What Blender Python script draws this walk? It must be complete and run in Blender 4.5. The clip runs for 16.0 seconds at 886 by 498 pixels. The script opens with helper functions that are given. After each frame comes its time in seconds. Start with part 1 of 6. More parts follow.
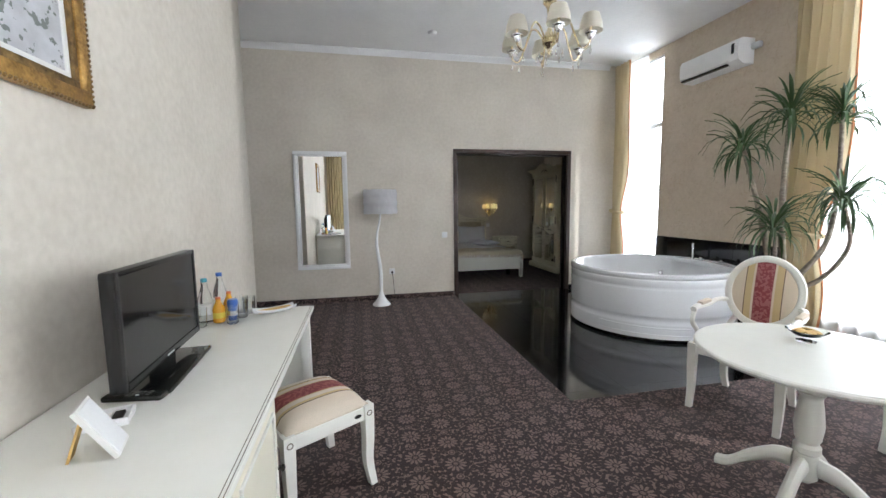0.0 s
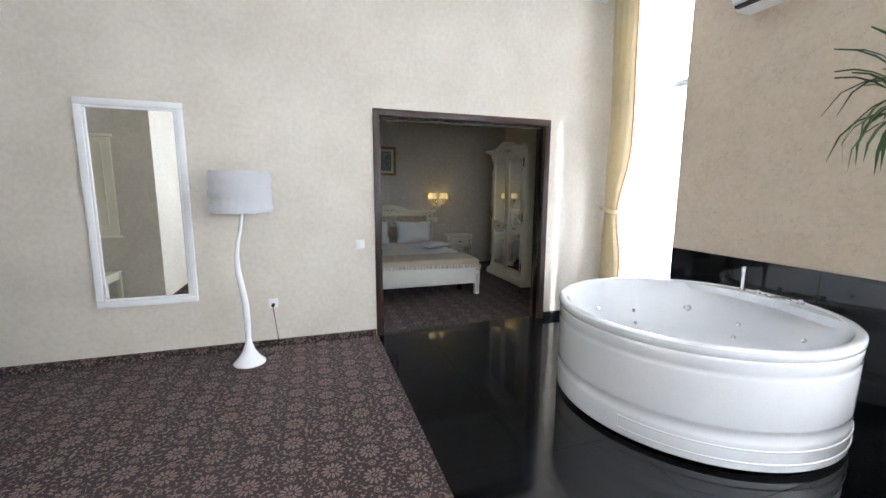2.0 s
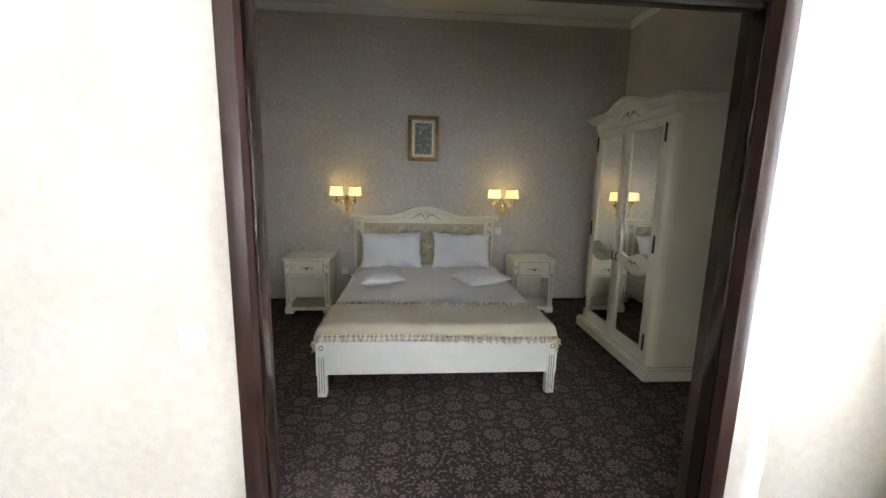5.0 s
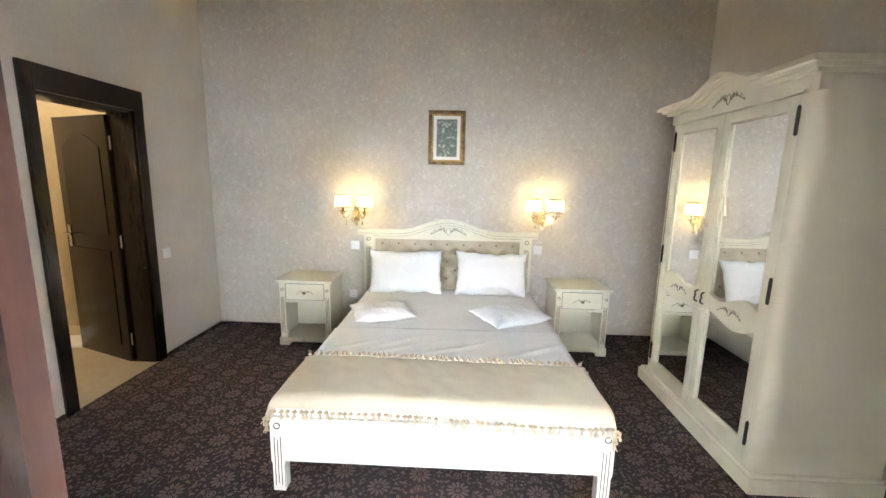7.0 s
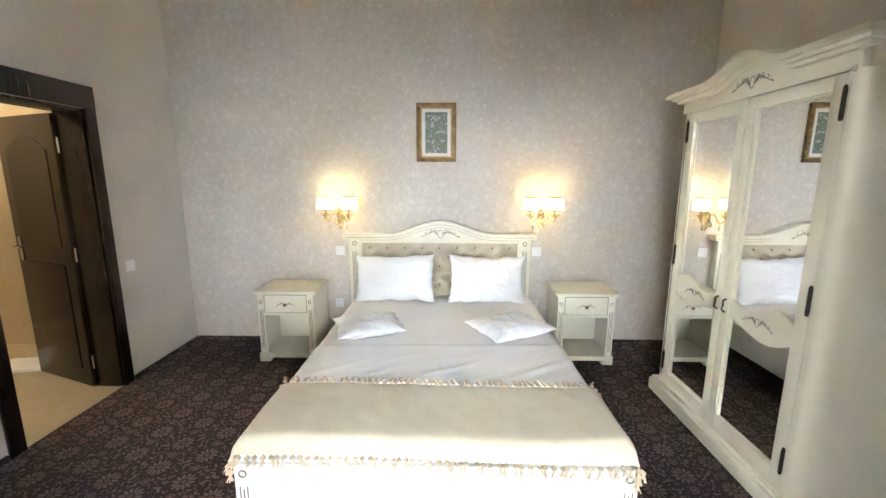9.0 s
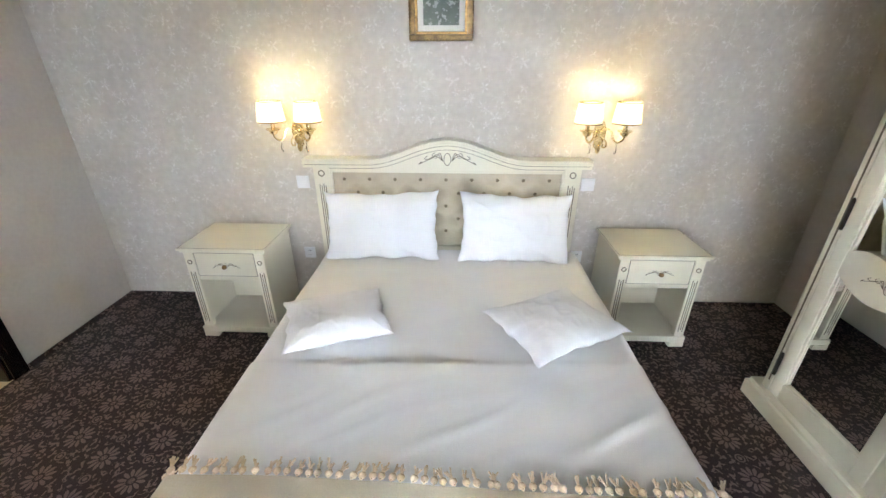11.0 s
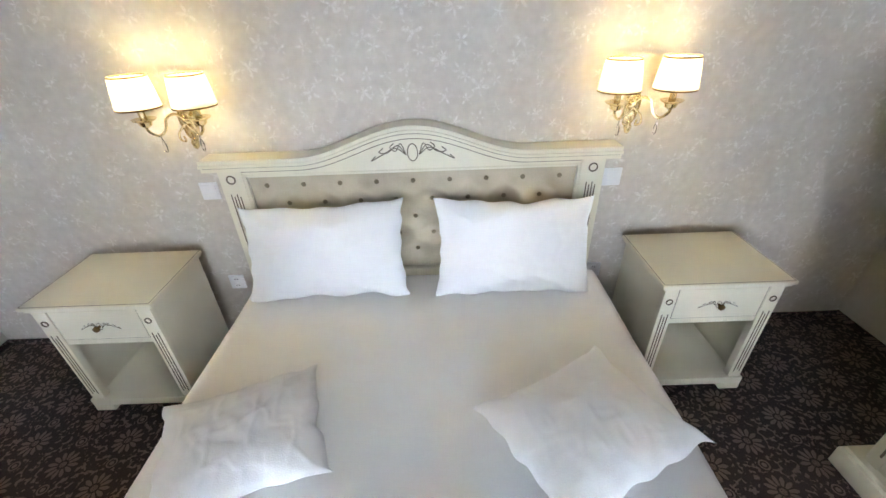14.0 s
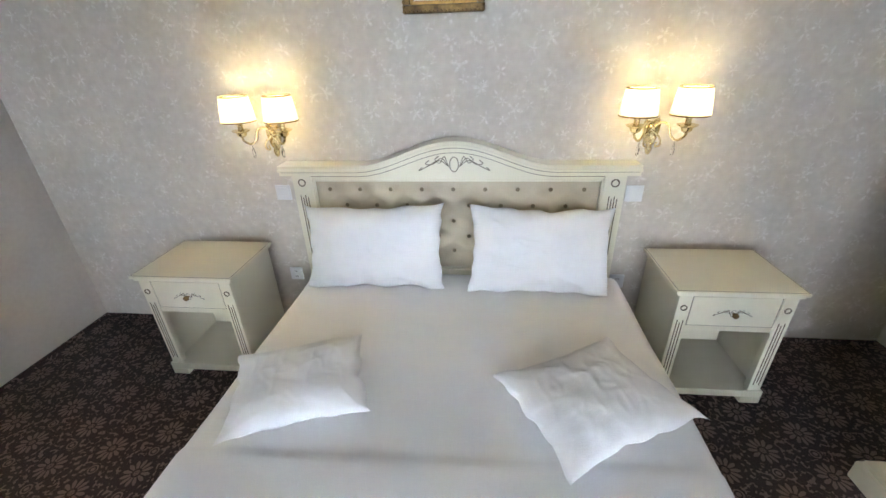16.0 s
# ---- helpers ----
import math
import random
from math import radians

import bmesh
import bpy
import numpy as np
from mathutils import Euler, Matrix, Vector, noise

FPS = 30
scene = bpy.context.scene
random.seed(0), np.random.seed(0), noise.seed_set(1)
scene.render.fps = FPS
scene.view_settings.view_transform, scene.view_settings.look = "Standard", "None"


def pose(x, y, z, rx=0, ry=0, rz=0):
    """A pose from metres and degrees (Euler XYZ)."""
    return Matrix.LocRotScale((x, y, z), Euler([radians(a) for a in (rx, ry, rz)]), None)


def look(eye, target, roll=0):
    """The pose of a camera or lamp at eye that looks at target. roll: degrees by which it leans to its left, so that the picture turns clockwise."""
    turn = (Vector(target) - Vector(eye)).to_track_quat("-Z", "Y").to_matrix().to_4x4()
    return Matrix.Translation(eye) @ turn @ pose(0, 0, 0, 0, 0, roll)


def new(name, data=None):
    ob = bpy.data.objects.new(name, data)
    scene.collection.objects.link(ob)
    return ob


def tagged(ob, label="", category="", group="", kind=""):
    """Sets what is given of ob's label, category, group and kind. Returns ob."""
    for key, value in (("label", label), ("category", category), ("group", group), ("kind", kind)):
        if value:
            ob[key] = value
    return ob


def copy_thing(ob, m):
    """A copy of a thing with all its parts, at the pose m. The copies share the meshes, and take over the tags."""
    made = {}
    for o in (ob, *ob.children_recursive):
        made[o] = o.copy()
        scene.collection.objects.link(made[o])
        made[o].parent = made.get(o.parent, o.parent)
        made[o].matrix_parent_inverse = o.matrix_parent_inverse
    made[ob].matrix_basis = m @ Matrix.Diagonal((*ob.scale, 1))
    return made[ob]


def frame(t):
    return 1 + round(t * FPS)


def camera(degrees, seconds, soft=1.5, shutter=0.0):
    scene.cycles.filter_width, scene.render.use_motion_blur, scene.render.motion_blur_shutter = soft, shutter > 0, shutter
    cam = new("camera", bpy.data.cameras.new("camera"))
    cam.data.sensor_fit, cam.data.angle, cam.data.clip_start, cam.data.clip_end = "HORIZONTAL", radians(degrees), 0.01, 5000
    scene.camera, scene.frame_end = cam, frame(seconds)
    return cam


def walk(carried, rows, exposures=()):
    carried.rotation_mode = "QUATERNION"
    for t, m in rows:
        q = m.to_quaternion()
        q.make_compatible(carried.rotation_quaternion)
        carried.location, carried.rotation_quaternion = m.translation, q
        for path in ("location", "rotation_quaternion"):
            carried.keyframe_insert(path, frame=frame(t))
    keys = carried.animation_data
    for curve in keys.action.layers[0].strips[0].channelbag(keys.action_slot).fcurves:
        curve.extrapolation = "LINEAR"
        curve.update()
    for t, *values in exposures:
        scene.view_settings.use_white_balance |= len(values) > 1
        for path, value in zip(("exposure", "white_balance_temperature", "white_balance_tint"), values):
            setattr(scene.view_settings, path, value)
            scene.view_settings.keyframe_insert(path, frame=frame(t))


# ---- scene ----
cam = camera(95.9, 16.0)
PATH = [
    (0, (0.248, 0.016, 1.342), (0.654, 1.962, 1.127), -0.7),
    (0.5, (0.358, 0.488, 1.353), (0.878, 2.407, 1.131), -0.9),
    (1, (0.557, 1.003, 1.398), (1.156, 2.895, 1.148), -0.7),
    (1.5, (0.763, 1.5, 1.42), (1.389, 3.378, 1.141), -0.2),
    (2, (1.048, 1.976, 1.428), (1.667, 3.855, 1.135), 0.3),
    (2.5, (1.358, 2.412, 1.485), (1.882, 4.319, 1.186), 0.3),
    (3, (1.662, 2.867, 1.484), (2.033, 4.811, 1.199), 0.3),
    (3.5, (1.947, 3.254, 1.483), (2.167, 5.222, 1.201), 0.1),
    (3.7, (2.035, 3.414, 1.472), (2.239, 5.384, 1.195), 0.3),
    (5.8, (2.366, 4.904, 1.465), (2.448, 6.863, 1.072), 2.4),
    (6, (2.432, 4.996, 1.5), (2.452, 6.955, 1.1), 1.9),
    (6.5, (2.454, 5.161, 1.517), (2.403, 7.129, 1.165), 1.6),
    (7, (2.458, 5.249, 1.528), (2.391, 7.219, 1.19), 1.3),
    (7.5, (2.461, 5.261, 1.531), (2.43, 7.237, 1.221), 1.0),
    (8, (2.464, 5.259, 1.539), (2.417, 7.239, 1.26), 0.6),
    (10.3, (2.463, 6.286, 1.582), (2.445, 8.177, 0.933), -0.5),
    (10.5, (2.455, 6.396, 1.592), (2.433, 8.265, 0.883), -0.3),
    (11, (2.437, 6.68, 1.587), (2.371, 8.485, 0.728), 0.0),
    (11.5, (2.445, 6.908, 1.562), (2.305, 8.679, 0.643), -1.0),
    (12, (2.428, 7.137, 1.542), (2.313, 8.883, 0.573), -1.4),
    (12.5, (2.417, 7.297, 1.533), (2.363, 9.02, 0.52), -1.6),
    (13, (2.434, 7.413, 1.538), (2.411, 9.124, 0.504), -3.2),
    (13.5, (2.475, 7.456, 1.55), (2.456, 9.155, 0.496), -2.8),
    (14, (2.489, 7.459, 1.559), (2.486, 9.164, 0.514), -2.1),
    (14.5, (2.487, 7.457, 1.563), (2.516, 9.14, 0.484), -1.6),
    (15, (2.486, 7.452, 1.563), (2.497, 9.136, 0.484), -1.7),
    (15.5, (2.492, 7.384, 1.565), (2.429, 9.086, 0.516), -2.1),
    (16, (2.521, 7.187, 1.544), (2.321, 8.962, 0.644), -1.9),
]
EXPOSURES = [(0, -0.5, 6200, 10), (0.5, -0.2, 6250, 10), (1.0, 0.12, 6200, 10), (2.0, 0.3, 6000, 10), (2.8, 0.05, 5900, 10), (3.7, -0.05, 5900, 10), (5.8, 1.9, 6250, 10), (6.0, 2.0, 6250, 10), (6.5, 2.58, 6100, 10), (7.0, 2.83, 6050, 10), (8.2, 2.93, 6000, 10), (10.3, 2.85, 5800, 10), (11.5, 2.75, 5700, 10), (16.0, 2.45, 5650, 10)]
walk(cam, [(t, look(eye, target, roll)) for t, eye, target, roll in PATH], EXPOSURES)

# ---- light ----
SUN_WAY = Vector((-0.74, 0.67, -0.90)).normalized()
world = bpy.data.worlds.new("sky")
scene.world = world
world.use_nodes = True
wn = world.node_tree
sky = wn.nodes.new("ShaderNodeTexSky")
sky.sky_type, sky.sun_disc = "NISHITA", False
sky.sun_elevation = math.asin(-SUN_WAY.z)
sky.sun_rotation = math.atan2(-SUN_WAY.x, -SUN_WAY.y)
wn.links.new(sky.outputs[0], wn.nodes["Background"].inputs[0])
wn.nodes["Background"].inputs[1].default_value = 0.12
sun = new("sun", bpy.data.lights.new("sun", "SUN"))
sun.data.energy, sun.data.angle, sun.data.color = 5.0, radians(0.5), (1.0, 0.95, 0.87)
sun.matrix_world = look((9, -6, 9), Vector((9, -6, 9)) + SUN_WAY)


def window_light(name, eye, target, wide, high, watts):
    """Daylight of the sky in a window's opening."""
    lamp = new(name, bpy.data.lights.new(name, "AREA"))
    lamp.data.shape, lamp.data.size, lamp.data.size_y = "RECTANGLE", wide, high
    lamp.data.energy, lamp.data.color = watts, (0.93, 0.97, 1.0)
    lamp.matrix_world = look(eye, target)
    return lamp


window_light("sky_light", (4.85, 5.26, 1.85), (3.5, 5.26, 1.85), 0.72, 3.0, 125)
window_light("sky_light", (4.85, 1.28, 1.85), (3.5, 1.28, 1.85), 3.3, 3.0, 315)
window_light("sky_light", (0.75, -1.45, 1.7), (0.75, 0, 1.7), 2.3, 2.9, 105)


# ---- materials ----
def material(name, colour=(0.8, 0.8, 0.8), rough=0.5, metal=0.0, **extra):
    m = bpy.data.materials.new(name)
    m.use_nodes = True
    b = m.node_tree.nodes["Principled BSDF"]
    b.inputs["Base Color"].default_value = (*colour, 1)
    b.inputs["Roughness"].default_value = rough
    b.inputs["Metallic"].default_value = metal
    for key, value in extra.items():
        b.inputs[key.replace("_", " ")].default_value = value
    return m


def nodes_of(m):
    return m.node_tree, m.node_tree.nodes["Principled BSDF"]


def calc(nt, op, a, b=None, c=None):
    """A math node; each operand is a number or a socket."""
    n = nt.nodes.new("ShaderNodeMath")
    n.operation = op
    for k, v in enumerate((a, b, c)):
        if v is None:
            continue
        if isinstance(v, (int, float)):
            n.inputs[k].default_value = v
        else:
            nt.links.new(v, n.inputs[k])
    return n.outputs[0]


def place(nt):
    """Object-space coordinates in metres."""
    return nt.nodes.new("ShaderNodeTexCoord").outputs["Object"]


def noise_of(nt, scale, detail=4.0, vector=None, stretch=None):
    n = nt.nodes.new("ShaderNodeTexNoise")
    n.inputs["Scale"].default_value, n.inputs["Detail"].default_value = scale, detail
    v = vector or place(nt)
    if stretch:
        mp = nt.nodes.new("ShaderNodeMapping")
        mp.inputs["Scale"].default_value = stretch
        nt.links.new(v, mp.inputs[0])
        v = mp.outputs[0]
    nt.links.new(v, n.inputs["Vector"])
    return n.outputs[0]


def ramp(nt, fac, stops):
    r = nt.nodes.new("ShaderNodeValToRGB")
    while len(r.color_ramp.elements) < len(stops):
        r.color_ramp.elements.new(0.5)
    for e, (p, c) in zip(r.color_ramp.elements, stops):
        e.position, e.color = p, (*c, 1)
    nt.links.new(fac, r.inputs[0])
    return r.outputs[0]


def blend(nt, fac, a, b, mode="MIX"):
    n = nt.nodes.new("ShaderNodeMix")
    n.data_type, n.blend_type = "RGBA", mode
    for k, v in ((0, fac), (6, a), (7, b)):
        if isinstance(v, (int, float)):
            n.inputs[k].default_value = v
        elif isinstance(v, tuple):
            n.inputs[k].default_value = (*v, 1)
        else:
            nt.links.new(v, n.inputs[k])
    return n.outputs[2]


def relief(m, height, strength=0.3, depth=0.002):
    nt, b = nodes_of(m)
    n = nt.nodes.new("ShaderNodeBump")
    n.inputs["Strength"].default_value, n.inputs["Distance"].default_value = strength, depth
    nt.links.new(height, n.inputs["Height"])
    nt.links.new(n.outputs[0], b.inputs["Normal"])


def varied(m, dark, light, scale=4.0, fine=60.0, bump=0.15, stretch=None):
    """Two scales of variation and a fine relief."""
    nt, b = nodes_of(m)
    big, small = noise_of(nt, scale, 3, stretch=stretch), noise_of(nt, fine, 2, stretch=stretch)
    mix = calc(nt, "ADD", calc(nt, "MULTIPLY", big, 0.65), calc(nt, "MULTIPLY", small, 0.35))
    nt.links.new(ramp(nt, mix, [(0.32, dark), (0.68, light)]), b.inputs["Base Color"])
    if bump:
        relief(m, small, bump)
    return m


def wallpaper(name, dark, light, fleck, scale, amount, gloss=0.5, petals=6.0, size=0.034):
    """Mottled paper with loose star-shaped sprigs that catch the light."""
    m = material(name, light, 0.6)
    nt, b = nodes_of(m)
    big, small = noise_of(nt, 2.2, 3), noise_of(nt, 26, 3)
    base = ramp(nt, calc(nt, "ADD", calc(nt, "MULTIPLY", big, 0.5), calc(nt, "MULTIPLY", small, 0.5)), [(0.35, dark), (0.65, light)])
    sep = nt.nodes.new("ShaderNodeSeparateXYZ")
    nt.links.new(place(nt), sep.inputs[0])
    flat = nt.nodes.new("ShaderNodeCombineXYZ")
    nt.links.new(calc(nt, "ADD", sep.outputs[0], sep.outputs[1]), flat.inputs[0])
    nt.links.new(sep.outputs[2], flat.inputs[1])

    def sprigs(shift, radius):
        moved = nt.nodes.new("ShaderNodeVectorMath")
        moved.operation = "ADD"
        moved.inputs[1].default_value = (shift, shift * 0.7, 0)
        nt.links.new(flat.outputs[0], moved.inputs[0])
        v = nt.nodes.new("ShaderNodeTexVoronoi")
        v.voronoi_dimensions = "2D"
        v.inputs["Scale"].default_value, v.inputs["Randomness"].default_value = scale, 0.75
        nt.links.new(moved.outputs[0], v.inputs["Vector"])
        away = nt.nodes.new("ShaderNodeVectorMath")
        away.operation = "SUBTRACT"
        nt.links.new(moved.outputs[0], away.inputs[0])
        nt.links.new(v.outputs["Position"], away.inputs[1])
        part_of = nt.nodes.new("ShaderNodeSeparateXYZ")
        nt.links.new(away.outputs[0], part_of.inputs[0])
        hue = nt.nodes.new("ShaderNodeSeparateColor")
        nt.links.new(v.outputs["Color"], hue.inputs[0])
        x, y = part_of.outputs[0], part_of.outputs[1]
        r = calc(nt, "SQRT", calc(nt, "ADD", calc(nt, "MULTIPLY", x, x), calc(nt, "MULTIPLY", y, y)))
        angle = calc(nt, "ADD", calc(nt, "MULTIPLY", calc(nt, "ARCTAN2", y, x), petals), calc(nt, "MULTIPLY", hue.outputs[0], 6.28))
        edge = calc(nt, "MULTIPLY", calc(nt, "ADD", 0.6, calc(nt, "MULTIPLY", calc(nt, "COSINE", angle), 0.4)), calc(nt, "ADD", radius * 0.55, calc(nt, "MULTIPLY", hue.outputs[1], radius * 0.6)))
        soft = calc(nt, "MULTIPLY", calc(nt, "SUBTRACT", edge, r), 70.0)
        return calc(nt, "MINIMUM", calc(nt, "MAXIMUM", soft, 0.0), 1.0)

    mask = calc(nt, "MAXIMUM", sprigs(0.0, size), calc(nt, "MULTIPLY", sprigs(3.37, size * 0.65), 0.8))
    worn = calc(nt, "MINIMUM", calc(nt, "MAXIMUM", calc(nt, "MULTIPLY", calc(nt, "SUBTRACT", noise_of(nt, 70, 3), 0.40), 3.0), 0.0), 1.0)
    mask = calc(nt, "MULTIPLY", calc(nt, "MULTIPLY", mask, worn), amount)
    nt.links.new(blend(nt, mask, base, fleck), b.inputs["Base Color"])
    nt.links.new(calc(nt, "SUBTRACT", 0.62, calc(nt, "MULTIPLY", mask, gloss)), b.inputs["Roughness"])
    relief(m, calc(nt, "ADD", small, calc(nt, "MULTIPLY", mask, 0.8)), 0.25, 0.0015)
    return m


def carpet_material():
    """Brown carpet: rosettes in staggered columns, small ovals between them, scrolls around."""
    m = material("carpet", (0.1, 0.07, 0.07), 0.95)
    nt, b = nodes_of(m)
    sep = nt.nodes.new("ShaderNodeSeparateXYZ")
    nt.links.new(place(nt), sep.inputs[0])
    x, y = sep.outputs[0], calc(nt, "ADD", sep.outputs[1], sep.outputs[2])

    def lattice(x0, y0):
        u = calc(nt, "MULTIPLY", calc(nt, "SUBTRACT", calc(nt, "FRACT", calc(nt, "DIVIDE", calc(nt, "SUBTRACT", x, x0 - 0.2 + 8), 0.4)), 0.5), 0.4)
        v = calc(nt, "MULTIPLY", calc(nt, "SUBTRACT", calc(nt, "FRACT", calc(nt, "DIVIDE", calc(nt, "SUBTRACT", y, y0 - 0.1 + 8), 0.2)), 0.5), 0.2)
        r = calc(nt, "SQRT", calc(nt, "ADD", calc(nt, "MULTIPLY", u, u), calc(nt, "MULTIPLY", v, v)))
        return r, calc(nt, "ARCTAN2", v, u)

    def rosette(x0, y0):
        r, a = lattice(x0, y0)
        edge = calc(nt, "ADD", 0.051, calc(nt, "MULTIPLY", calc(nt, "COSINE", calc(nt, "MULTIPLY", a, 12.0)), 0.009))
        petal = calc(nt, "LESS_THAN", r, edge)
        gap = calc(nt, "MULTIPLY", calc(nt, "GREATER_THAN", calc(nt, "COSINE", calc(nt, "MULTIPLY", a, 12.0)), -0.6), petal)
        ring = calc(nt, "GREATER_THAN", calc(nt, "ABSOLUTE", calc(nt, "SUBTRACT", r, 0.017)), 0.004)
        halo = calc(nt, "LESS_THAN", r, 0.072)
        return calc(nt, "MULTIPLY", gap, ring), halo

    def oval(x0, y0):
        r, a = lattice(x0, y0)
        return calc(nt, "MULTIPLY", calc(nt, "LESS_THAN", r, 0.021), calc(nt, "GREATER_THAN", calc(nt, "ABSOLUTE", calc(nt, "SUBTRACT", r, 0.012)), 0.003)), calc(nt, "LESS_THAN", r, 0.027)

    (r1, h1), (r2, h2) = rosette(0.9, 3.42), rosette(1.1, 3.52)
    (o1, k1), (o2, k2) = oval(0.9, 3.52), oval(1.1, 3.42)
    v = nt.nodes.new("ShaderNodeTexVoronoi")
    v.feature = "DISTANCE_TO_EDGE"
    v.inputs["Scale"].default_value = 37
    nt.links.new(place(nt), v.inputs["Vector"])
    scroll = calc(nt, "MULTIPLY", calc(nt, "LESS_THAN", v.outputs["Distance"], 0.135), calc(nt, "GREATER_THAN", noise_of(nt, 46, 1), 0.525))
    free = calc(nt, "SUBTRACT", 1.0, calc(nt, "MAXIMUM", calc(nt, "MAXIMUM", h1, h2), calc(nt, "MAXIMUM", k1, k2)))
    shape = calc(nt, "MAXIMUM", calc(nt, "MAXIMUM", r1, r2), calc(nt, "MAXIMUM", calc(nt, "MAXIMUM", o1, o2), calc(nt, "MULTIPLY", scroll, free)))
    pile, wear = noise_of(nt, 420, 2), noise_of(nt, 1.3, 3)
    light = ramp(nt, pile, [(0.3, (0.11, 0.072, 0.064)), (0.7, (0.24, 0.164, 0.143))])
    dark = ramp(nt, pile, [(0.3, (0.013, 0.007, 0.008)), (0.7, (0.046, 0.027, 0.027))])
    col = blend(nt, shape, dark, light)
    col = blend(nt, calc(nt, "MULTIPLY", calc(nt, "SUBTRACT", wear, 0.4), 0.2), col, (0.07, 0.05, 0.047))
    nt.links.new(col, b.inputs["Base Color"])
    b.inputs["Sheen Weight"].default_value = 0.02
    relief(m, pile, 0.6, 0.004)
    return m


def granite():
    m = material("black_granite", (0.006, 0.006, 0.007), 0.06)
    nt, b = nodes_of(m)
    speck = noise_of(nt, 300, 2)
    nt.links.new(ramp(nt, speck, [(0.5, (0.004, 0.004, 0.005)), (0.8, (0.03, 0.03, 0.034))]), b.inputs["Base Color"])
    smear = noise_of(nt, 2.5, 4)
    nt.links.new(calc(nt, "ADD", 0.035, calc(nt, "MULTIPLY", smear, 0.08)), b.inputs["Roughness"])
    return m


def lacquer(name, dark, light, rough=0.32):
    """Hand-painted furniture paint with faint brush marks and patina."""
    m = varied(material(name, light, rough), dark, light, 1.6, 14.0, 0.0)
    nt, b = nodes_of(m)
    nt.links.new(calc(nt, "ADD", rough - 0.06, calc(nt, "MULTIPLY", noise_of(nt, 9, 3), 0.14)), b.inputs["Roughness"])
    return m


def wood(name, dark, light, rough=0.28):
    m = material(name, dark, rough)
    nt, b = nodes_of(m)
    grain = noise_of(nt, 9, 5, stretch=(9, 9, 0.7))
    nt.links.new(ramp(nt, grain, [(0.3, dark), (0.72, light)]), b.inputs["Base Color"])
    relief(m, grain, 0.08)
    return m


def fabric(name, dark, light, rough=0.9, scale=5.0, weave=350.0):
    m = varied(material(name, light, rough), dark, light, scale, weave, 0.25)
    nodes_of(m)[1].inputs["Sheen Weight"].default_value = 0.2
    return m


def thin_cloth(name, colour, thick=0.5):
    """Cloth through which light shines."""
    m = bpy.data.materials.new(name)
    m.use_nodes = True
    nt = m.node_tree
    out = nt.nodes["Material Output"]
    nt.nodes.remove(nt.nodes["Principled BSDF"])
    a, b, mix = nt.nodes.new("ShaderNodeBsdfDiffuse"), nt.nodes.new("ShaderNodeBsdfTranslucent"), nt.nodes.new("ShaderNodeMixShader")
    col = blend(nt, noise_of(nt, 180, 2), tuple(c * 0.93 for c in colour), colour)
    for n in (a, b):
        nt.links.new(col, n.inputs[0])
    mix.inputs[0].default_value = 1 - thick
    nt.links.new(a.outputs[0], mix.inputs[1])
    nt.links.new(b.outputs[0], mix.inputs[2])
    nt.links.new(mix.outputs[0], out.inputs[0])
    return m


def striped(name, across, bands, ground, vine):
    """Upholstery with lengthwise stripes and a damask band. bands: (half width from, to, colour)."""
    m = material(name, ground, 0.75)
    nt, b = nodes_of(m)
    sep = nt.nodes.new("ShaderNodeSeparateXYZ")
    nt.links.new(place(nt), sep.inputs[0])
    d = calc(nt, "ABSOLUTE", sep.outputs[across])
    col = ramp(nt, noise_of(nt, 300, 2), [(0.3, tuple(c * 0.86 for c in ground)), (0.7, ground)])
    for lo, hi, c in bands:
        inside = calc(nt, "MULTIPLY", calc(nt, "GREATER_THAN", d, lo), calc(nt, "LESS_THAN", d, hi))
        if vine and lo == 0:
            tex = calc(nt, "GREATER_THAN", noise_of(nt, 55, 2), 0.5)
            c = blend(nt, tex, c, vine)
        col = blend(nt, inside, col, c)
    nt.links.new(col, b.inputs["Base Color"])
    relief(m, noise_of(nt, 500, 1), 0.2)
    return m


WALL = wallpaper("cream_wallpaper", (0.60, 0.545, 0.465), (0.70, 0.645, 0.56), (0.76, 0.71, 0.63), 7, 0.25, 0.2)
WALL_BED = wallpaper("pearl_wallpaper", (0.545, 0.495, 0.43), (0.645, 0.595, 0.525), (0.84, 0.81, 0.765), 10, 0.72, 0.42, 5.0, 0.044)
WALL_SIDE = varied(material("plain_wallpaper", (0.6, 0.55, 0.5), 0.6), (0.57, 0.52, 0.465), (0.66, 0.61, 0.55), 2.0, 40, 0.2)
WALL_PIER = wallpaper("beige_floral_wallpaper", (0.52, 0.43, 0.325), (0.60, 0.51, 0.40), (0.44, 0.345, 0.24), 6, 0.7, 0.1, 4.0, 0.075)
PLASTER = varied(material("white_plaster", (0.8, 0.8, 0.8), 0.8), (0.76, 0.76, 0.76), (0.84, 0.84, 0.835), 1.5, 30, 0.1)
CARPET, GRANITE = carpet_material(), granite()
CREAM = lacquer("cream_lacquer", (0.765, 0.725, 0.585), (0.795, 0.755, 0.615))
IVORY = lacquer("ivory_lacquer", (0.77, 0.76, 0.695), (0.82, 0.81, 0.75))
PATINA = material("brown_patina", (0.16, 0.13, 0.09), 0.6)
WENGE = wood("dark_wenge_wood", (0.010, 0.006, 0.005), (0.032, 0.018, 0.014), 0.25)
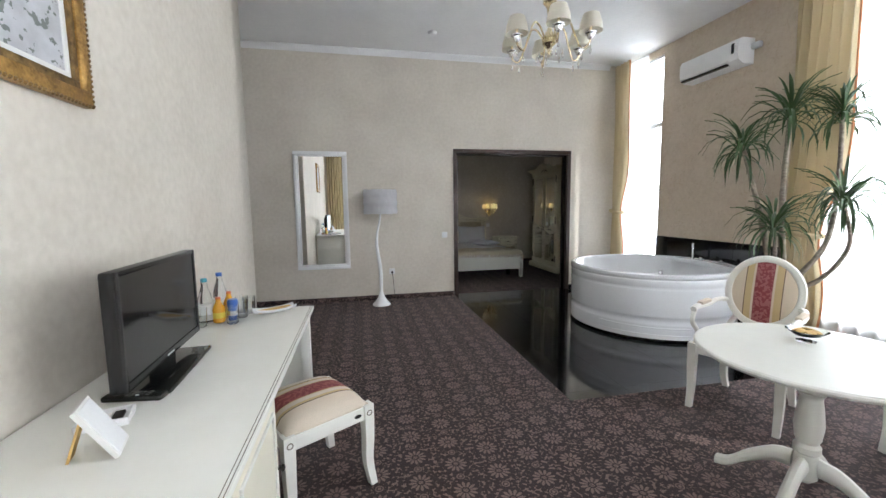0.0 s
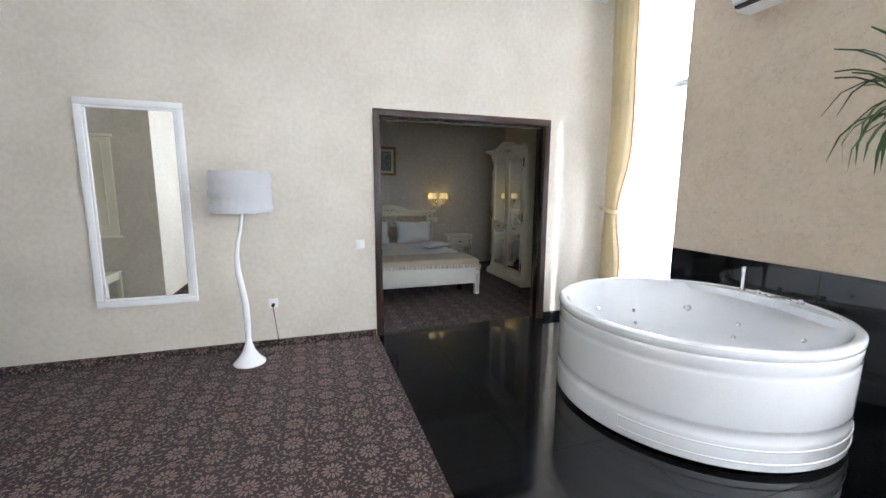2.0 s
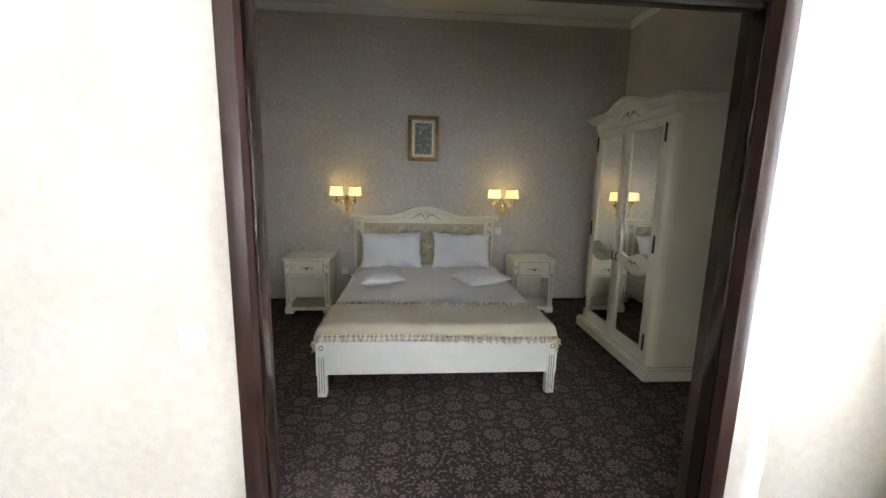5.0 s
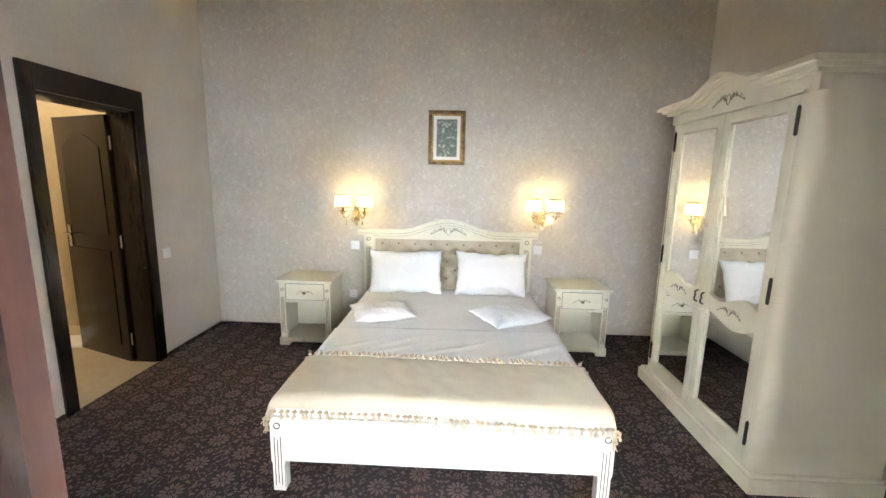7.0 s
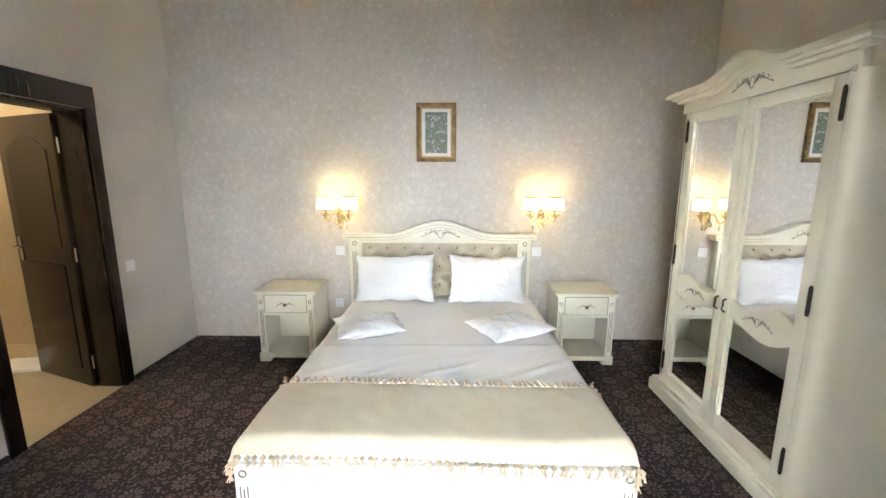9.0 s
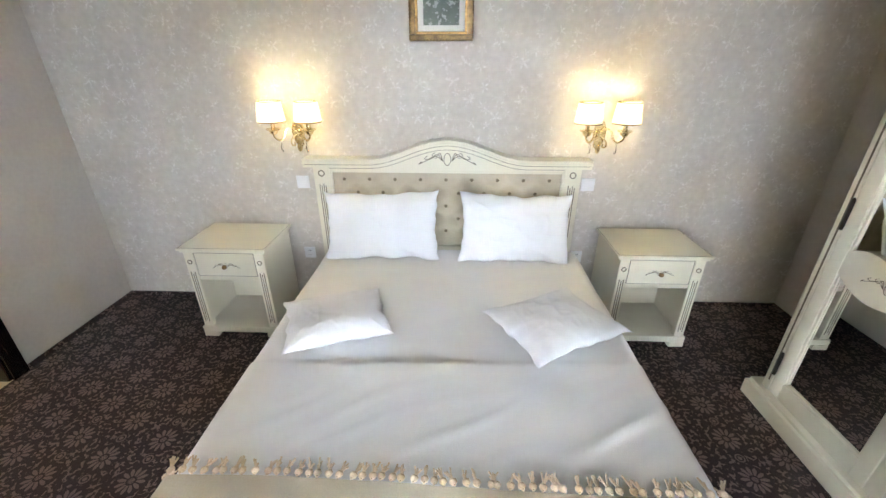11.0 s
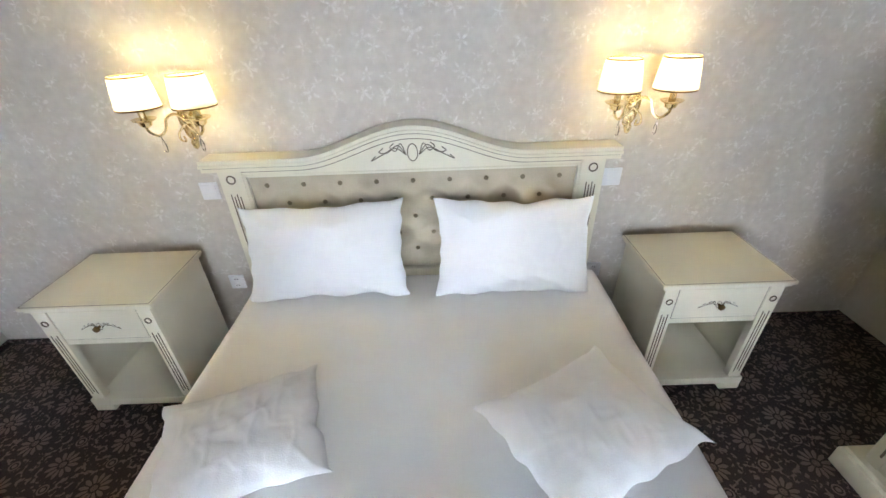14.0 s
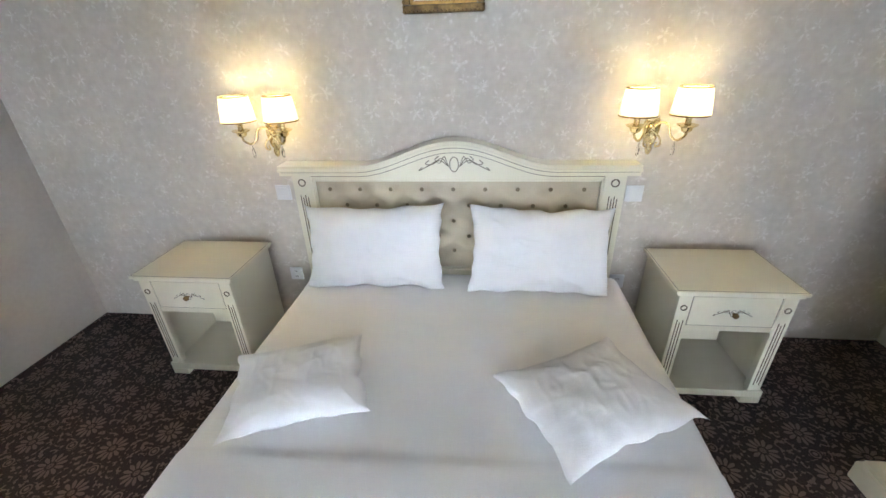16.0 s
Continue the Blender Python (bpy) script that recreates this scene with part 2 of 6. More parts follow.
JAMB = wood("brown_jamb_wood", (0.030, 0.013, 0.010), (0.042, 0.019, 0.014), 0.3)
ACRYLIC = material("white_acrylic", (0.80, 0.81, 0.83), 0.1, Coat_Weight=0.6, Coat_Roughness=0.03)
WHITE = varied(material("white_plastic", (0.8, 0.8, 0.8), 0.35), (0.76, 0.76, 0.76), (0.83, 0.83, 0.83), 6, 80, 0.05)
GLOSS_WHITE = material("white_gloss_enamel", (0.82, 0.82, 0.82), 0.18)
CHROME = material("chrome", (0.8, 0.8, 0.82), 0.1, 1.0)
BRASS = varied(material("brass", (0.75, 0.55, 0.22), 0.22, 1.0), (0.66, 0.54, 0.32), (0.88, 0.78, 0.54), 12, 90, 0.1)
GILT = varied(material("gilt", (0.6, 0.38, 0.12), 0.38, 0.8), (0.17, 0.09, 0.025), (0.62, 0.38, 0.12), 14, 90, 0.4)
BRONZE = varied(material("dark_gilt", (0.2, 0.12, 0.05), 0.4, 0.6), (0.07, 0.04, 0.015), (0.35, 0.22, 0.08), 20, 90, 0.4)
IRON = material("dark_iron", (0.05, 0.045, 0.04), 0.4, 0.9)
BLACK = material("black_plastic", (0.012, 0.012, 0.013), 0.25)
SCREEN = material("black_screen", (0.006, 0.006, 0.007), 0.08)
MIRROR = material("mirror_glass", (0.93, 0.94, 0.93), 0.01, 1.0)
GLASS = material("clear_glass", (0.97, 0.99, 0.99), 0.02, Transmission_Weight=1.0, IOR=1.45)
PANE = material("window_glass", (1, 1, 1), 0.0, Transmission_Weight=1.0, IOR=1.02)
CRYSTAL = material("crystal", (1, 1, 1), 0.02, Transmission_Weight=1.0, IOR=1.5)
SHEET = fabric("white_cotton", (0.82, 0.815, 0.81), (0.87, 0.865, 0.86), 0.7, 4.0, 260)
PILLOW = fabric("pillow_cotton", (0.82, 0.825, 0.85), (0.87, 0.875, 0.90), 0.7, 5.0, 260)
THROW = fabric("beige_wool", (0.52, 0.45, 0.32), (0.63, 0.56, 0.42), 0.9, 3.0, 200)
TASSEL = fabric("tassel_yarn", (0.48, 0.36, 0.22), (0.74, 0.62, 0.45), 0.95, 30.0, 300)
TUFT = fabric("gold_satin", (0.47, 0.405, 0.285), (0.58, 0.51, 0.37), 0.45, 9.0, 240)
# darker copy of the gold satin: shade of the dimples put into colour
BUTTON_SHADED = fabric("shaded_satin", (0.20, 0.16, 0.095), (0.30, 0.25, 0.16), 0.5, 9.0, 240)
SHEER = thin_cloth("white_voile", (0.92, 0.93, 0.95), 0.25)
DRAPE = thin_cloth("gold_curtain_cloth", (0.58, 0.49, 0.32), 0.82)
TRIM = fabric("coral_braid", (0.50, 0.17, 0.07), (0.66, 0.28, 0.12), 0.8, 30, 200)
SHADE = thin_cloth("ivory_shade_cloth", (0.86, 0.82, 0.72), 0.62)
LAMP_SHADE = thin_cloth("white_ruffle_cloth", (0.88, 0.88, 0.90), 0.6)
TERRACOTTA = varied(material("terracotta", (0.2, 0.08, 0.05), 0.55), (0.16, 0.055, 0.035), (0.26, 0.10, 0.065), 8, 60, 0.2)
SOIL = varied(material("soil", (0.02, 0.015, 0.01), 0.95), (0.01, 0.008, 0.006), (0.05, 0.035, 0.025), 20, 120, 0.8)
BARK = varied(material("bark", (0.25, 0.21, 0.16), 0.85), (0.13, 0.10, 0.075), (0.36, 0.31, 0.25), 18, 70, 0.7, (1, 1, 3))
LEAF = varied(material("leaf", (0.05, 0.12, 0.03), 0.42), (0.018, 0.048, 0.014), (0.06, 0.12, 0.032), 5, 60, 0.1)
BATH_TILE = varied(material("beige_ceramic", (0.6, 0.5, 0.33), 0.25), (0.55, 0.45, 0.30), (0.64, 0.55, 0.39), 3, 40, 0.05)
STRIPE = striped("striped_upholstery", 1, [(0, 0.05, (0.22, 0.035, 0.045)), (0.062, 0.10, (0.55, 0.42, 0.22)), (0.10, 0.105, (0.12, 0.08, 0.05))], (0.70, 0.60, 0.47), (0.33, 0.12, 0.12))
STRIPE_STOOL = striped("stool_upholstery", 1, [(0, 0.05, (0.20, 0.04, 0.04)), (0.05, 0.056, (0.55, 0.42, 0.22)), (0.085, 0.10, (0.55, 0.42, 0.22)), (0.10, 0.106, (0.12, 0.08, 0.05))], (0.70, 0.60, 0.48), (0.30, 0.09, 0.08))
WATER_BLUE = material("blue_cap", (0.05, 0.32, 0.42), 0.4)
JUICE = material("orange_juice", (0.75, 0.36, 0.03), 0.25)
RED_CAP = material("orange_cap", (0.6, 0.14, 0.03), 0.4)
YELLOW = material("yellow_label", (0.7, 0.55, 0.05), 0.5)
BLUE = material("blue_label", (0.04, 0.12, 0.4), 0.3, 0.3)
SNACK = varied(material("biscuit", (0.5, 0.3, 0.1), 0.8), (0.50, 0.30, 0.10), (0.74, 0.52, 0.22), 30, 90, 0.5)
PAPER = material("paper", (0.78, 0.77, 0.74), 0.8)


def painting_material(name, ground, dark, scale):
    m = material(name, ground, 0.5)
    nt, b = nodes_of(m)
    a = noise_of(nt, scale, 5)
    c = noise_of(nt, scale * 2.6, 4)
    col = ramp(nt, a, [(0.35, tuple(g * 0.75 for g in ground)), (0.65, ground)])
    col = blend(nt, calc(nt, "GREATER_THAN", c, 0.58), col, dark)
    nt.links.new(col, b.inputs["Base Color"])
    return m


CANVAS_PALE = painting_material("pale_canvas", (0.58, 0.58, 0.60), (0.17, 0.19, 0.17), 11)
CANVAS_DARK = painting_material("green_canvas", (0.17, 0.20, 0.16), (0.44, 0.46, 0.42), 18)


# ---- helpers of shape ----
def box(bm, x0, x1, y0, y1, z0, z1, bevel=0.0, seg=2):
    m = Matrix.Translation(((x0 + x1) / 2, (y0 + y1) / 2, (z0 + z1) / 2)) @ Matrix.Diagonal((abs(x1 - x0), abs(y1 - y0), abs(z1 - z0), 1))
    made = bmesh.ops.create_cube(bm, size=1, matrix=m)["verts"]
    if bevel:
        edges = list({e for v in made for e in v.link_edges})
        bmesh.ops.bevel(bm, geom=edges, offset=bevel, segments=seg, affect="EDGES", profile=0.6)
    return bm


def boxed(*a, **k):
    return box(bmesh.new(), *a, **k)


def lathe(bm, profile, at=(0, 0, 0), seg=32, closed=False, matrix=None):
    """Turns (radius, height) pairs round z."""
    rings = []
    for r, z in profile:
        ring = []
        for k in range(seg):
            a = 2 * math.pi * k / seg
            p = Vector((r * math.cos(a), r * math.sin(a), z))
            p = matrix @ p if matrix else p
            ring.append(bm.verts.new(p + Vector(at)))
        rings.append(ring)
    pairs = list(zip(rings, rings[1:])) + ([(rings[-1], rings[0])] if closed else [])
    for lo, hi in pairs:
        for k in range(seg):
            bm.faces.new((lo[k], lo[(k + 1) % seg], hi[(k + 1) % seg], hi[k]))
    if not closed:
        for ring, flip in ((rings[0], True), (rings[-1], False)):
            bm.faces.new(list(reversed(ring)) if flip else ring)
    return bm


def tube(bm, points, radius, seg=8):
    """A round bar along points; radius is a number or one for each point."""
    pts = [Vector(p) for p in points]
    radii = [radius] * len(pts) if isinstance(radius, (int, float)) else list(radius)
    rings, side = [], None
    for k, p in enumerate(pts):
        way = (pts[min(k + 1, len(pts) - 1)] - pts[max(k - 1, 0)]).normalized()
        if side is None:
            side = way.orthogonal().normalized()
        side = (side - way * side.dot(way)).normalized()
        up = way.cross(side)
        rings.append([bm.verts.new(p + radii[k] * (math.cos(a) * side + math.sin(a) * up)) for a in (2 * math.pi * j / seg for j in range(seg))])
    for lo, hi in zip(rings, rings[1:]):
        for j in range(seg):
            bm.faces.new((lo[j], lo[(j + 1) % seg], hi[(j + 1) % seg], hi[j]))
    bm.faces.new(list(reversed(rings[0])))
    bm.faces.new(rings[-1])
    return bm


def curve_points(pts, n=8):
    """A smooth line through the points."""
    p = [Vector(q) for q in pts]
    p = [2 * p[0] - p[1], *p, 2 * p[-1] - p[-2]]
    out = []
    for a, b, c, d in zip(p, p[1:], p[2:], p[3:]):
        for k in range(n):
            t = k / n
            out.append(0.5 * ((2 * b) + (c - a) * t + (2 * a - 5 * b + 4 * c - d) * t * t + (3 * b - 3 * c + d - a) * t ** 3))
    return out + [p[-2]]


def slab(bm, outline, axis, lo, hi):
    """Pushes a flat outline of (a, b) pairs from lo to hi along an axis; a, b are the other two axes in order."""
    def at(a, b, c):
        return {"x": (c, a, b), "y": (a, c, b), "z": (a, b, c)}[axis]
    one = [bm.verts.new(at(a, b, lo)) for a, b in outline]
    two = [bm.verts.new(at(a, b, hi)) for a, b in outline]
    n = len(outline)
    bm.faces.new(one)
    bm.faces.new(list(reversed(two)))
    for k in range(n):
        bm.faces.new((one[k], two[k], two[(k + 1) % n], one[(k + 1) % n]))
    return bm


def grid_sheet(bm, nu, nv, f, thick=0.0):
    """A sheet of points f(u, v) with u, v from 0 to 1."""
    vs = [[bm.verts.new(f(i / nu, j / nv)) for j in range(nv + 1)] for i in range(nu + 1)]
    faces = [bm.faces.new((vs[i][j], vs[i + 1][j], vs[i + 1][j + 1], vs[i][j + 1])) for i in range(nu) for j in range(nv)]
    if thick:
        bmesh.ops.recalc_face_normals(bm, faces=faces)
        bmesh.ops.solidify(bm, geom=faces, thickness=thick)
    return bm


def mesh_of(name, bm, mat, smooth=35):
    bmesh.ops.recalc_face_normals(bm, faces=bm.faces)
    limit = radians(smooth)
    for e in bm.edges:
        e.smooth = len(e.link_faces) == 2 and e.calc_face_angle(9) < limit
    for f in bm.faces:
        f.smooth = True
    me = bpy.data.meshes.new(name)
    bm.to_mesh(me)
    bm.free()
    me.materials.append(mat)
    return me


def part(name, bm, mat, parent, label=""):
    ob = new(name, mesh_of(name, bm, mat))
    ob.parent = parent
    return tagged(ob, label)


def thing(name, label, category, at=(0, 0, 0), turn=0, group=""):
    ob = new(name)
    ob.empty_display_size = 0.1
    ob.matrix_world = pose(*at, 0, 0, turn)
    return tagged(ob, label, category, group)


def solid(name, bm, mat, label, category, kind="", group=""):
    return tagged(new(name, mesh_of(name, bm, mat)), label, category, group, kind)


def structure(name, bm, mat, label, category):
    return solid(name, bm, mat, label, category, "structure")


def holed(bm, axis, lo, hi, a0, a1, z0, z1, holes):
    """A wall across an axis from lo to hi, along a0 to a1, with holes (a, b, bottom, top)."""
    def put(p, q, s, t):
        if q - p > 1e-4 and t - s > 1e-4:
            box(bm, *((lo, hi, p, q) if axis == "x" else (p, q, lo, hi)), s, t)
    at = a0
    for a, b, s, t in sorted(holes):
        put(at, a, z0, z1)
        put(a, b, z0, s)
        put(a, b, t, z1)
        at = b
    put(at, a1, z0, z1)
    return bm


# ---- the setting ----
NORTH, EAST, WEST, SOUTH, CEIL = 5.77, 4.37, -0.70, -1.0, 3.45
B_WEST, B_EAST, B_NORTH, B_SOUTH, B_CEIL = 0.025, 4.69, 9.15, 5.93, 3.26
ALCOVE_S, ALCOVE_W = 3.90, -2.7

wall = structure("wall_partition", holed(bmesh.new(), "y", NORTH, B_SOUTH - 0.004, ALCOVE_W, 4.9, -0.02, CEIL, [(1.64, 3.46, -0.02, 2.14)]), WALL, "cream papered wall with a wide doorway", "wall")
structure("wall_partition_back", holed(bmesh.new(), "y", B_SOUTH - 0.004, B_SOUTH + 0.004, -0.1, 4.8, 0, B_CEIL, [(1.64, 3.46, 0, 2.14)]), WALL_SIDE, "plain papered bedroom side of the partition wall", "wall")
structure("wall_west", holed(bmesh.new(), "x", WEST - 0.2, WEST, SOUTH - 0.25, ALCOVE_S - 0.004, -0.02, CEIL, []), WALL, "cream papered wall behind the desk", "wall")
structure("wall_alcove", boxed(ALCOVE_W, WEST, ALCOVE_S - 0.2, ALCOVE_S, -0.02, CEIL), WALL, "cream papered wall of the entrance alcove", "wall")
structure("wall_entrance", boxed(ALCOVE_W - 0.2, ALCOVE_W, ALCOVE_S - 0.2, B_SOUTH, -0.02, CEIL), WALL, "cream papered end wall of the alcove", "wall")
WIN_A, WIN_B, WIN_S = (4.93, 5.62, 0.30, 3.36), (-0.42, 2.98, 0.30, 3.36), (-0.42, 1.95, 0.30, 3.2)
structure("wall_east", holed(bmesh.new(), "x", EAST, EAST + 0.12, SOUTH - 0.25, NORTH, -0.02, CEIL, [WIN_A, WIN_B]), WALL_PIER, "beige floral papered window wall", "wall")
structure("wall_south", holed(bmesh.new(), "y", SOUTH - 0.25, SOUTH, WEST, EAST, -0.02, CEIL, [WIN_S]), WALL, "cream papered window wall", "wall")
structure("wall_bedroom_north", boxed(B_WEST - 0.2, B_EAST + 0.2, B_NORTH, B_NORTH + 0.2, -0.02, B_CEIL + 0.2), WALL_BED, "pearly floral papered wall behind the bed", "wall")
structure("wall_bedroom_east", boxed(B_EAST, B_EAST + 0.2, B_SOUTH, B_NORTH, -0.02, B_CEIL + 0.2), WALL_SIDE, "plain beige papered bedroom wall", "wall")
structure("wall_bedroom_west", holed(bmesh.new(), "x", B_WEST - 0.2, B_WEST, B_SOUTH, B_NORTH, -0.02, B_CEIL + 0.2, [(7.54, 8.27, -0.02, 2.0)]), WALL_SIDE, "plain beige papered wall with the bathroom doorway", "wall")
structure("ceiling", boxed(ALCOVE_W, EAST + 0.3, SOUTH, NORTH + 0.1, CEIL, CEIL + 0.15), PLASTER, "white plastered ceiling", "ceiling")
structure("ceiling_bedroom", boxed(B_WEST - 0.1, B_EAST + 0.1, B_SOUTH - 0.1, B_NORTH + 0.1, B_CEIL, B_CEIL + 0.15), PLASTER, "white plastered bedroom ceiling", "ceiling")

structure("floor_base", boxed(-3.2, 5.0, SOUTH - 0.3, 9.5, -0.2, -0.03), PLASTER, "screed below the floor coverings", "floor")
TX0, TY0 = 1.63, 2.40
bm = bmesh.new()
box(bm, ALCOVE_W, TX0, SOUTH, NORTH, -0.03, 0.0)
box(bm, TX0, EAST, SOUTH, TY0, -0.03, 0.0)
structure("floor_carpet", bm, CARPET, "brown patterned carpet with pale rosettes", "carpet")
structure("floor_carpet_bedroom", boxed(B_WEST, B_EAST, 5.86, B_NORTH, -0.03, 0.0), CARPET, "brown patterned bedroom carpet with pale rosettes", "carpet")


def cornice(name, x0, y0, x1, y1, inward, z, size):
    """A small coved moulding along a wall; inward: the way into the room."""
    prof = [(0, -size), (0.2 * size, -size), (0.3 * size, -0.7 * size), (0.7 * size, -0.3 * size), (size, -0.2 * size), (size, 0), (0, 0)]
    bm = bmesh.new()
    ends = []
    for x, y in ((x0, y0), (x1, y1)):
        ends.append([bm.verts.new((x + inward[0] * (a + 0.001), y + inward[1] * (a + 0.001), z + b - 0.001)) for a, b in prof])
    n = len(prof)
    for k in range(n):
        bm.faces.new((ends[0][k], ends[0][(k + 1) % n], ends[1][(k + 1) % n], ends[1][k]))
    bm.faces.new(ends[0])
    bm.faces.new(list(reversed(ends[1])))
    structure(name, bm, PLASTER, "white coved plaster cornice", "cornice")


cornice("trim_cornice", ALCOVE_W, NORTH, EAST - 0.27, NORTH, (0, -1), CEIL, 0.07)
cornice("trim_cornice", WEST, SOUTH, WEST, ALCOVE_S, (1, 0), CEIL, 0.07)
cornice("trim_cornice", B_WEST, B_NORTH, B_EAST, B_NORTH, (0, -1), B_CEIL, 0.06)
cornice("trim_cornice", B_WEST, B_SOUTH, B_WEST, B_NORTH, (1, 0), B_CEIL, 0.06)
cornice("trim_cornice", B_EAST, B_SOUTH, B_EAST, B_NORTH, (-1, 0), B_CEIL, 0.06)


def skirting(x0, x1, y0, y1, mat=None, label="carpet strip skirting", h=0.07):
    structure("baseboard", boxed(x0, x1, y0, y1, 0.0, h, bevel=0.003), mat or CARPET, label, "baseboard")


skirting(ALCOVE_W, 1.61, NORTH - 0.012, NORTH)
skirting(3.49, EAST, NORTH - 0.012, NORTH, GRANITE, "black granite skirting")
skirting(WEST, WEST + 0.012, SOUTH, ALCOVE_S)
skirting(ALCOVE_W, WEST + 0.012, ALCOVE_S, ALCOVE_S + 0.012)
skirting(B_WEST, B_EAST, B_NORTH - 0.012, B_NORTH, h=0.03)
skirting(B_WEST, B_WEST + 0.012, B_SOUTH, 7.46, h=0.03)
skirting(B_WEST, B_WEST + 0.012, 8.345, B_NORTH - 0.012, h=0.03)
skirting(B_EAST - 0.012, B_EAST, B_SOUTH, B_NORTH - 0.012, h=0.03)

# the wide doorway
door = thing("door_1", "wide dark brown wooden door surround without a leaf", "door frame")
tagged(door, kind="structure")
for name, b in (("jamb", (1.615, 1.675, 5.755, 5.945, 0, 2.10)), ("jamb", (3.425, 3.485, 5.755, 5.945, 0, 2.10)), ("lintel", (1.615, 3.485, 5.755, 5.945, 2.10, 2.16))):
    part(name, boxed(*b, bevel=0.004), JAMB, door)
for x0, x1 in ((1.675, 1.69), (3.41, 3.425)):
    part("stop", boxed(x0, x1, 5.81, 5.87, 0, 2.085, bevel=0.003), WENGE, door)
part("stop", boxed(1.675, 3.425, 5.81, 5.87, 2.085, 2.10, bevel=0.003), WENGE, door)
part("guide_rail", boxed(1.69, 3.41, 5.83, 5.85, 2.072, 2.085), IRON, door)


# ---- windows and curtains ----
def window(name, axis, at, a0, a1, z0, z1, out):
    """A white-framed window with two lights, a transom and a sill."""
    w = tagged(thing(name, "tall white-framed window full of daylight", "window"), kind="structure")

    def put(p, q, s, t, d0, d1, label, mat):
        d0, d1 = sorted((at + out * d0, at + out * d1))
        bm = boxed(*((d0, d1, p, q) if axis == "x" else (p, q, d0, d1)), s, t, bevel=0.004 if mat is not PANE else 0)
        return part(label, bm, mat, w)

    mid, e = (a0 + a1) / 2, 0.035
    for p, q, s, t in ((a0, a0 + e, z0, z1), (a1 - e, a1, z0, z1), (a0 + e, a1 - e, z0, z0 + e), (a0 + e, a1 - e, z1 - e, z1), (a0 + e, a1 - e, 2.4, 2.46)):
        put(p, q, s, t, 0.03, 0.1, "frame", GLOSS_WHITE)
    put(mid - 0.03, mid + 0.03, z0 + e, 2.4, 0.03, 0.1, "mullion", GLOSS_WHITE)
    for p, q, s, t in ((a0 + e, mid - 0.03, z0 + e, 2.4), (mid + 0.03, a1 - e, z0 + e, 2.4), (a0 + e, a1 - e, 2.46, z1 - e)):
        put(p, q, s, t, 0.06, 0.066, "pane", PANE).visible_shadow = False
    put(a0, a1, z0 - 0.03, z0, -0.03, 0.0, "sill", WHITE)


window("window_1", "x", EAST, *WIN_A, 1)
window("window_2", "x", EAST, *WIN_B, 1)
window("window_3", "y", SOUTH, *WIN_S, -1)


def sheer(axis, at, a0, a1, z0, z1, folds):
    def f(u, v):
        a, z = a0 + (a1 - a0) * u, z0 + (z1 - z0) * v
        d = at + 0.022 * math.sin(u * folds * 2 * math.pi) + 0.012 * noise.noise((u * 9, v * 2, at))
        return (d, a, z) if axis == "x" else (a, d, z)
    solid("sheer_curtain", grid_sheet(bmesh.new(), int(folds * 8), 6, f), SHEER, "white voile curtain glowing with daylight", "curtain", group="voile curtains")


sheer("x", EAST - 0.06, 5.165, 5.70, 0.03, 3.42, 7)
sheer("x", EAST - 0.06, -0.15, 3.02, 0.03, 3.42, 24)
sheer("y", SOUTH + 0.06, -0.55, 2.1, 0.03, 3.42, 20)


def drape(label, axis, at, a0, a1, gather, tie, mirror=1):
    """A gathered curtain; tied at the height tie towards a0, or hanging free."""
    c = thing("curtain", label, "curtain", group="gold curtains")
    n = max(4, int(abs(a1 - a0) / 0.075))

    def line(u, v):
        z = 0.02 + 3.40 * v
        if tie:
            k = math.exp(-((z - tie) / 0.42) ** 2)
            flare = 0.30 * max(0, (tie - z) / tie)
            w = (a1 - a0) * (1 - gather * k - flare)
        else:
            w = (a1 - a0) * (1 - 0.08 * math.sin(v * 3))
        a = a0 + w * u
        amp = 0.045 * (1 - 0.45 * (math.exp(-((z - tie) / 0.3) ** 2) if tie else 0))
        d = at + mirror * (amp * math.sin(u * n * 2 * math.pi + 0.6 * math.sin(v * 4)) + 0.015 * noise.noise((u * 5, v * 3, at)))
        return (d, a, z) if axis == "x" else (a, d, z)

    part("cloth", grid_sheet(bmesh.new(), n * 10, 34, line), DRAPE, c, "gold satin cloth in deep folds")
    part("braid", tube(bmesh.new(), [line(1.0, v / 40) for v in range(41)], 0.010, 6), TRIM, c, "coral braid along the edge")
    if tie:
        v = (tie - 0.02) / 3.40
        p, q = Vector(line(0, v)), Vector(line(1, v))
        m = (p + q) / 2
        r = (q - p).length / 2 + 0.02
        bm = bmesh.new()
        pts = []
        for k in range(25):
            a = 2 * math.pi * k / 24
            pts.append((m.x + 0.085 * math.cos(a), m.y + r * math.sin(a), m.z + 0.02 * math.sin(a)) if axis == "x" else (m.x + r * math.sin(a), m.y + 0.085 * math.cos(a), m.z + 0.02 * math.sin(a)))
        part("tieback", tube(bm, pts, 0.022, 8), DRAPE, c, "gold cord tieback")
    return c


drape("gold curtain with coral braid, tied back beside the window", "x", EAST - 0.16, 5.74, 5.40, 0.45, 1.22)
drape("gold curtain hanging in folds, lit through by the window", "x", EAST - 0.15, 3.10, 2.62, 0.35, 1.05)
drape("pale gold curtain hanging in folds beside the rear window", "y", SOUTH + 0.15, -0.64, -0.10, 0.0, 0)


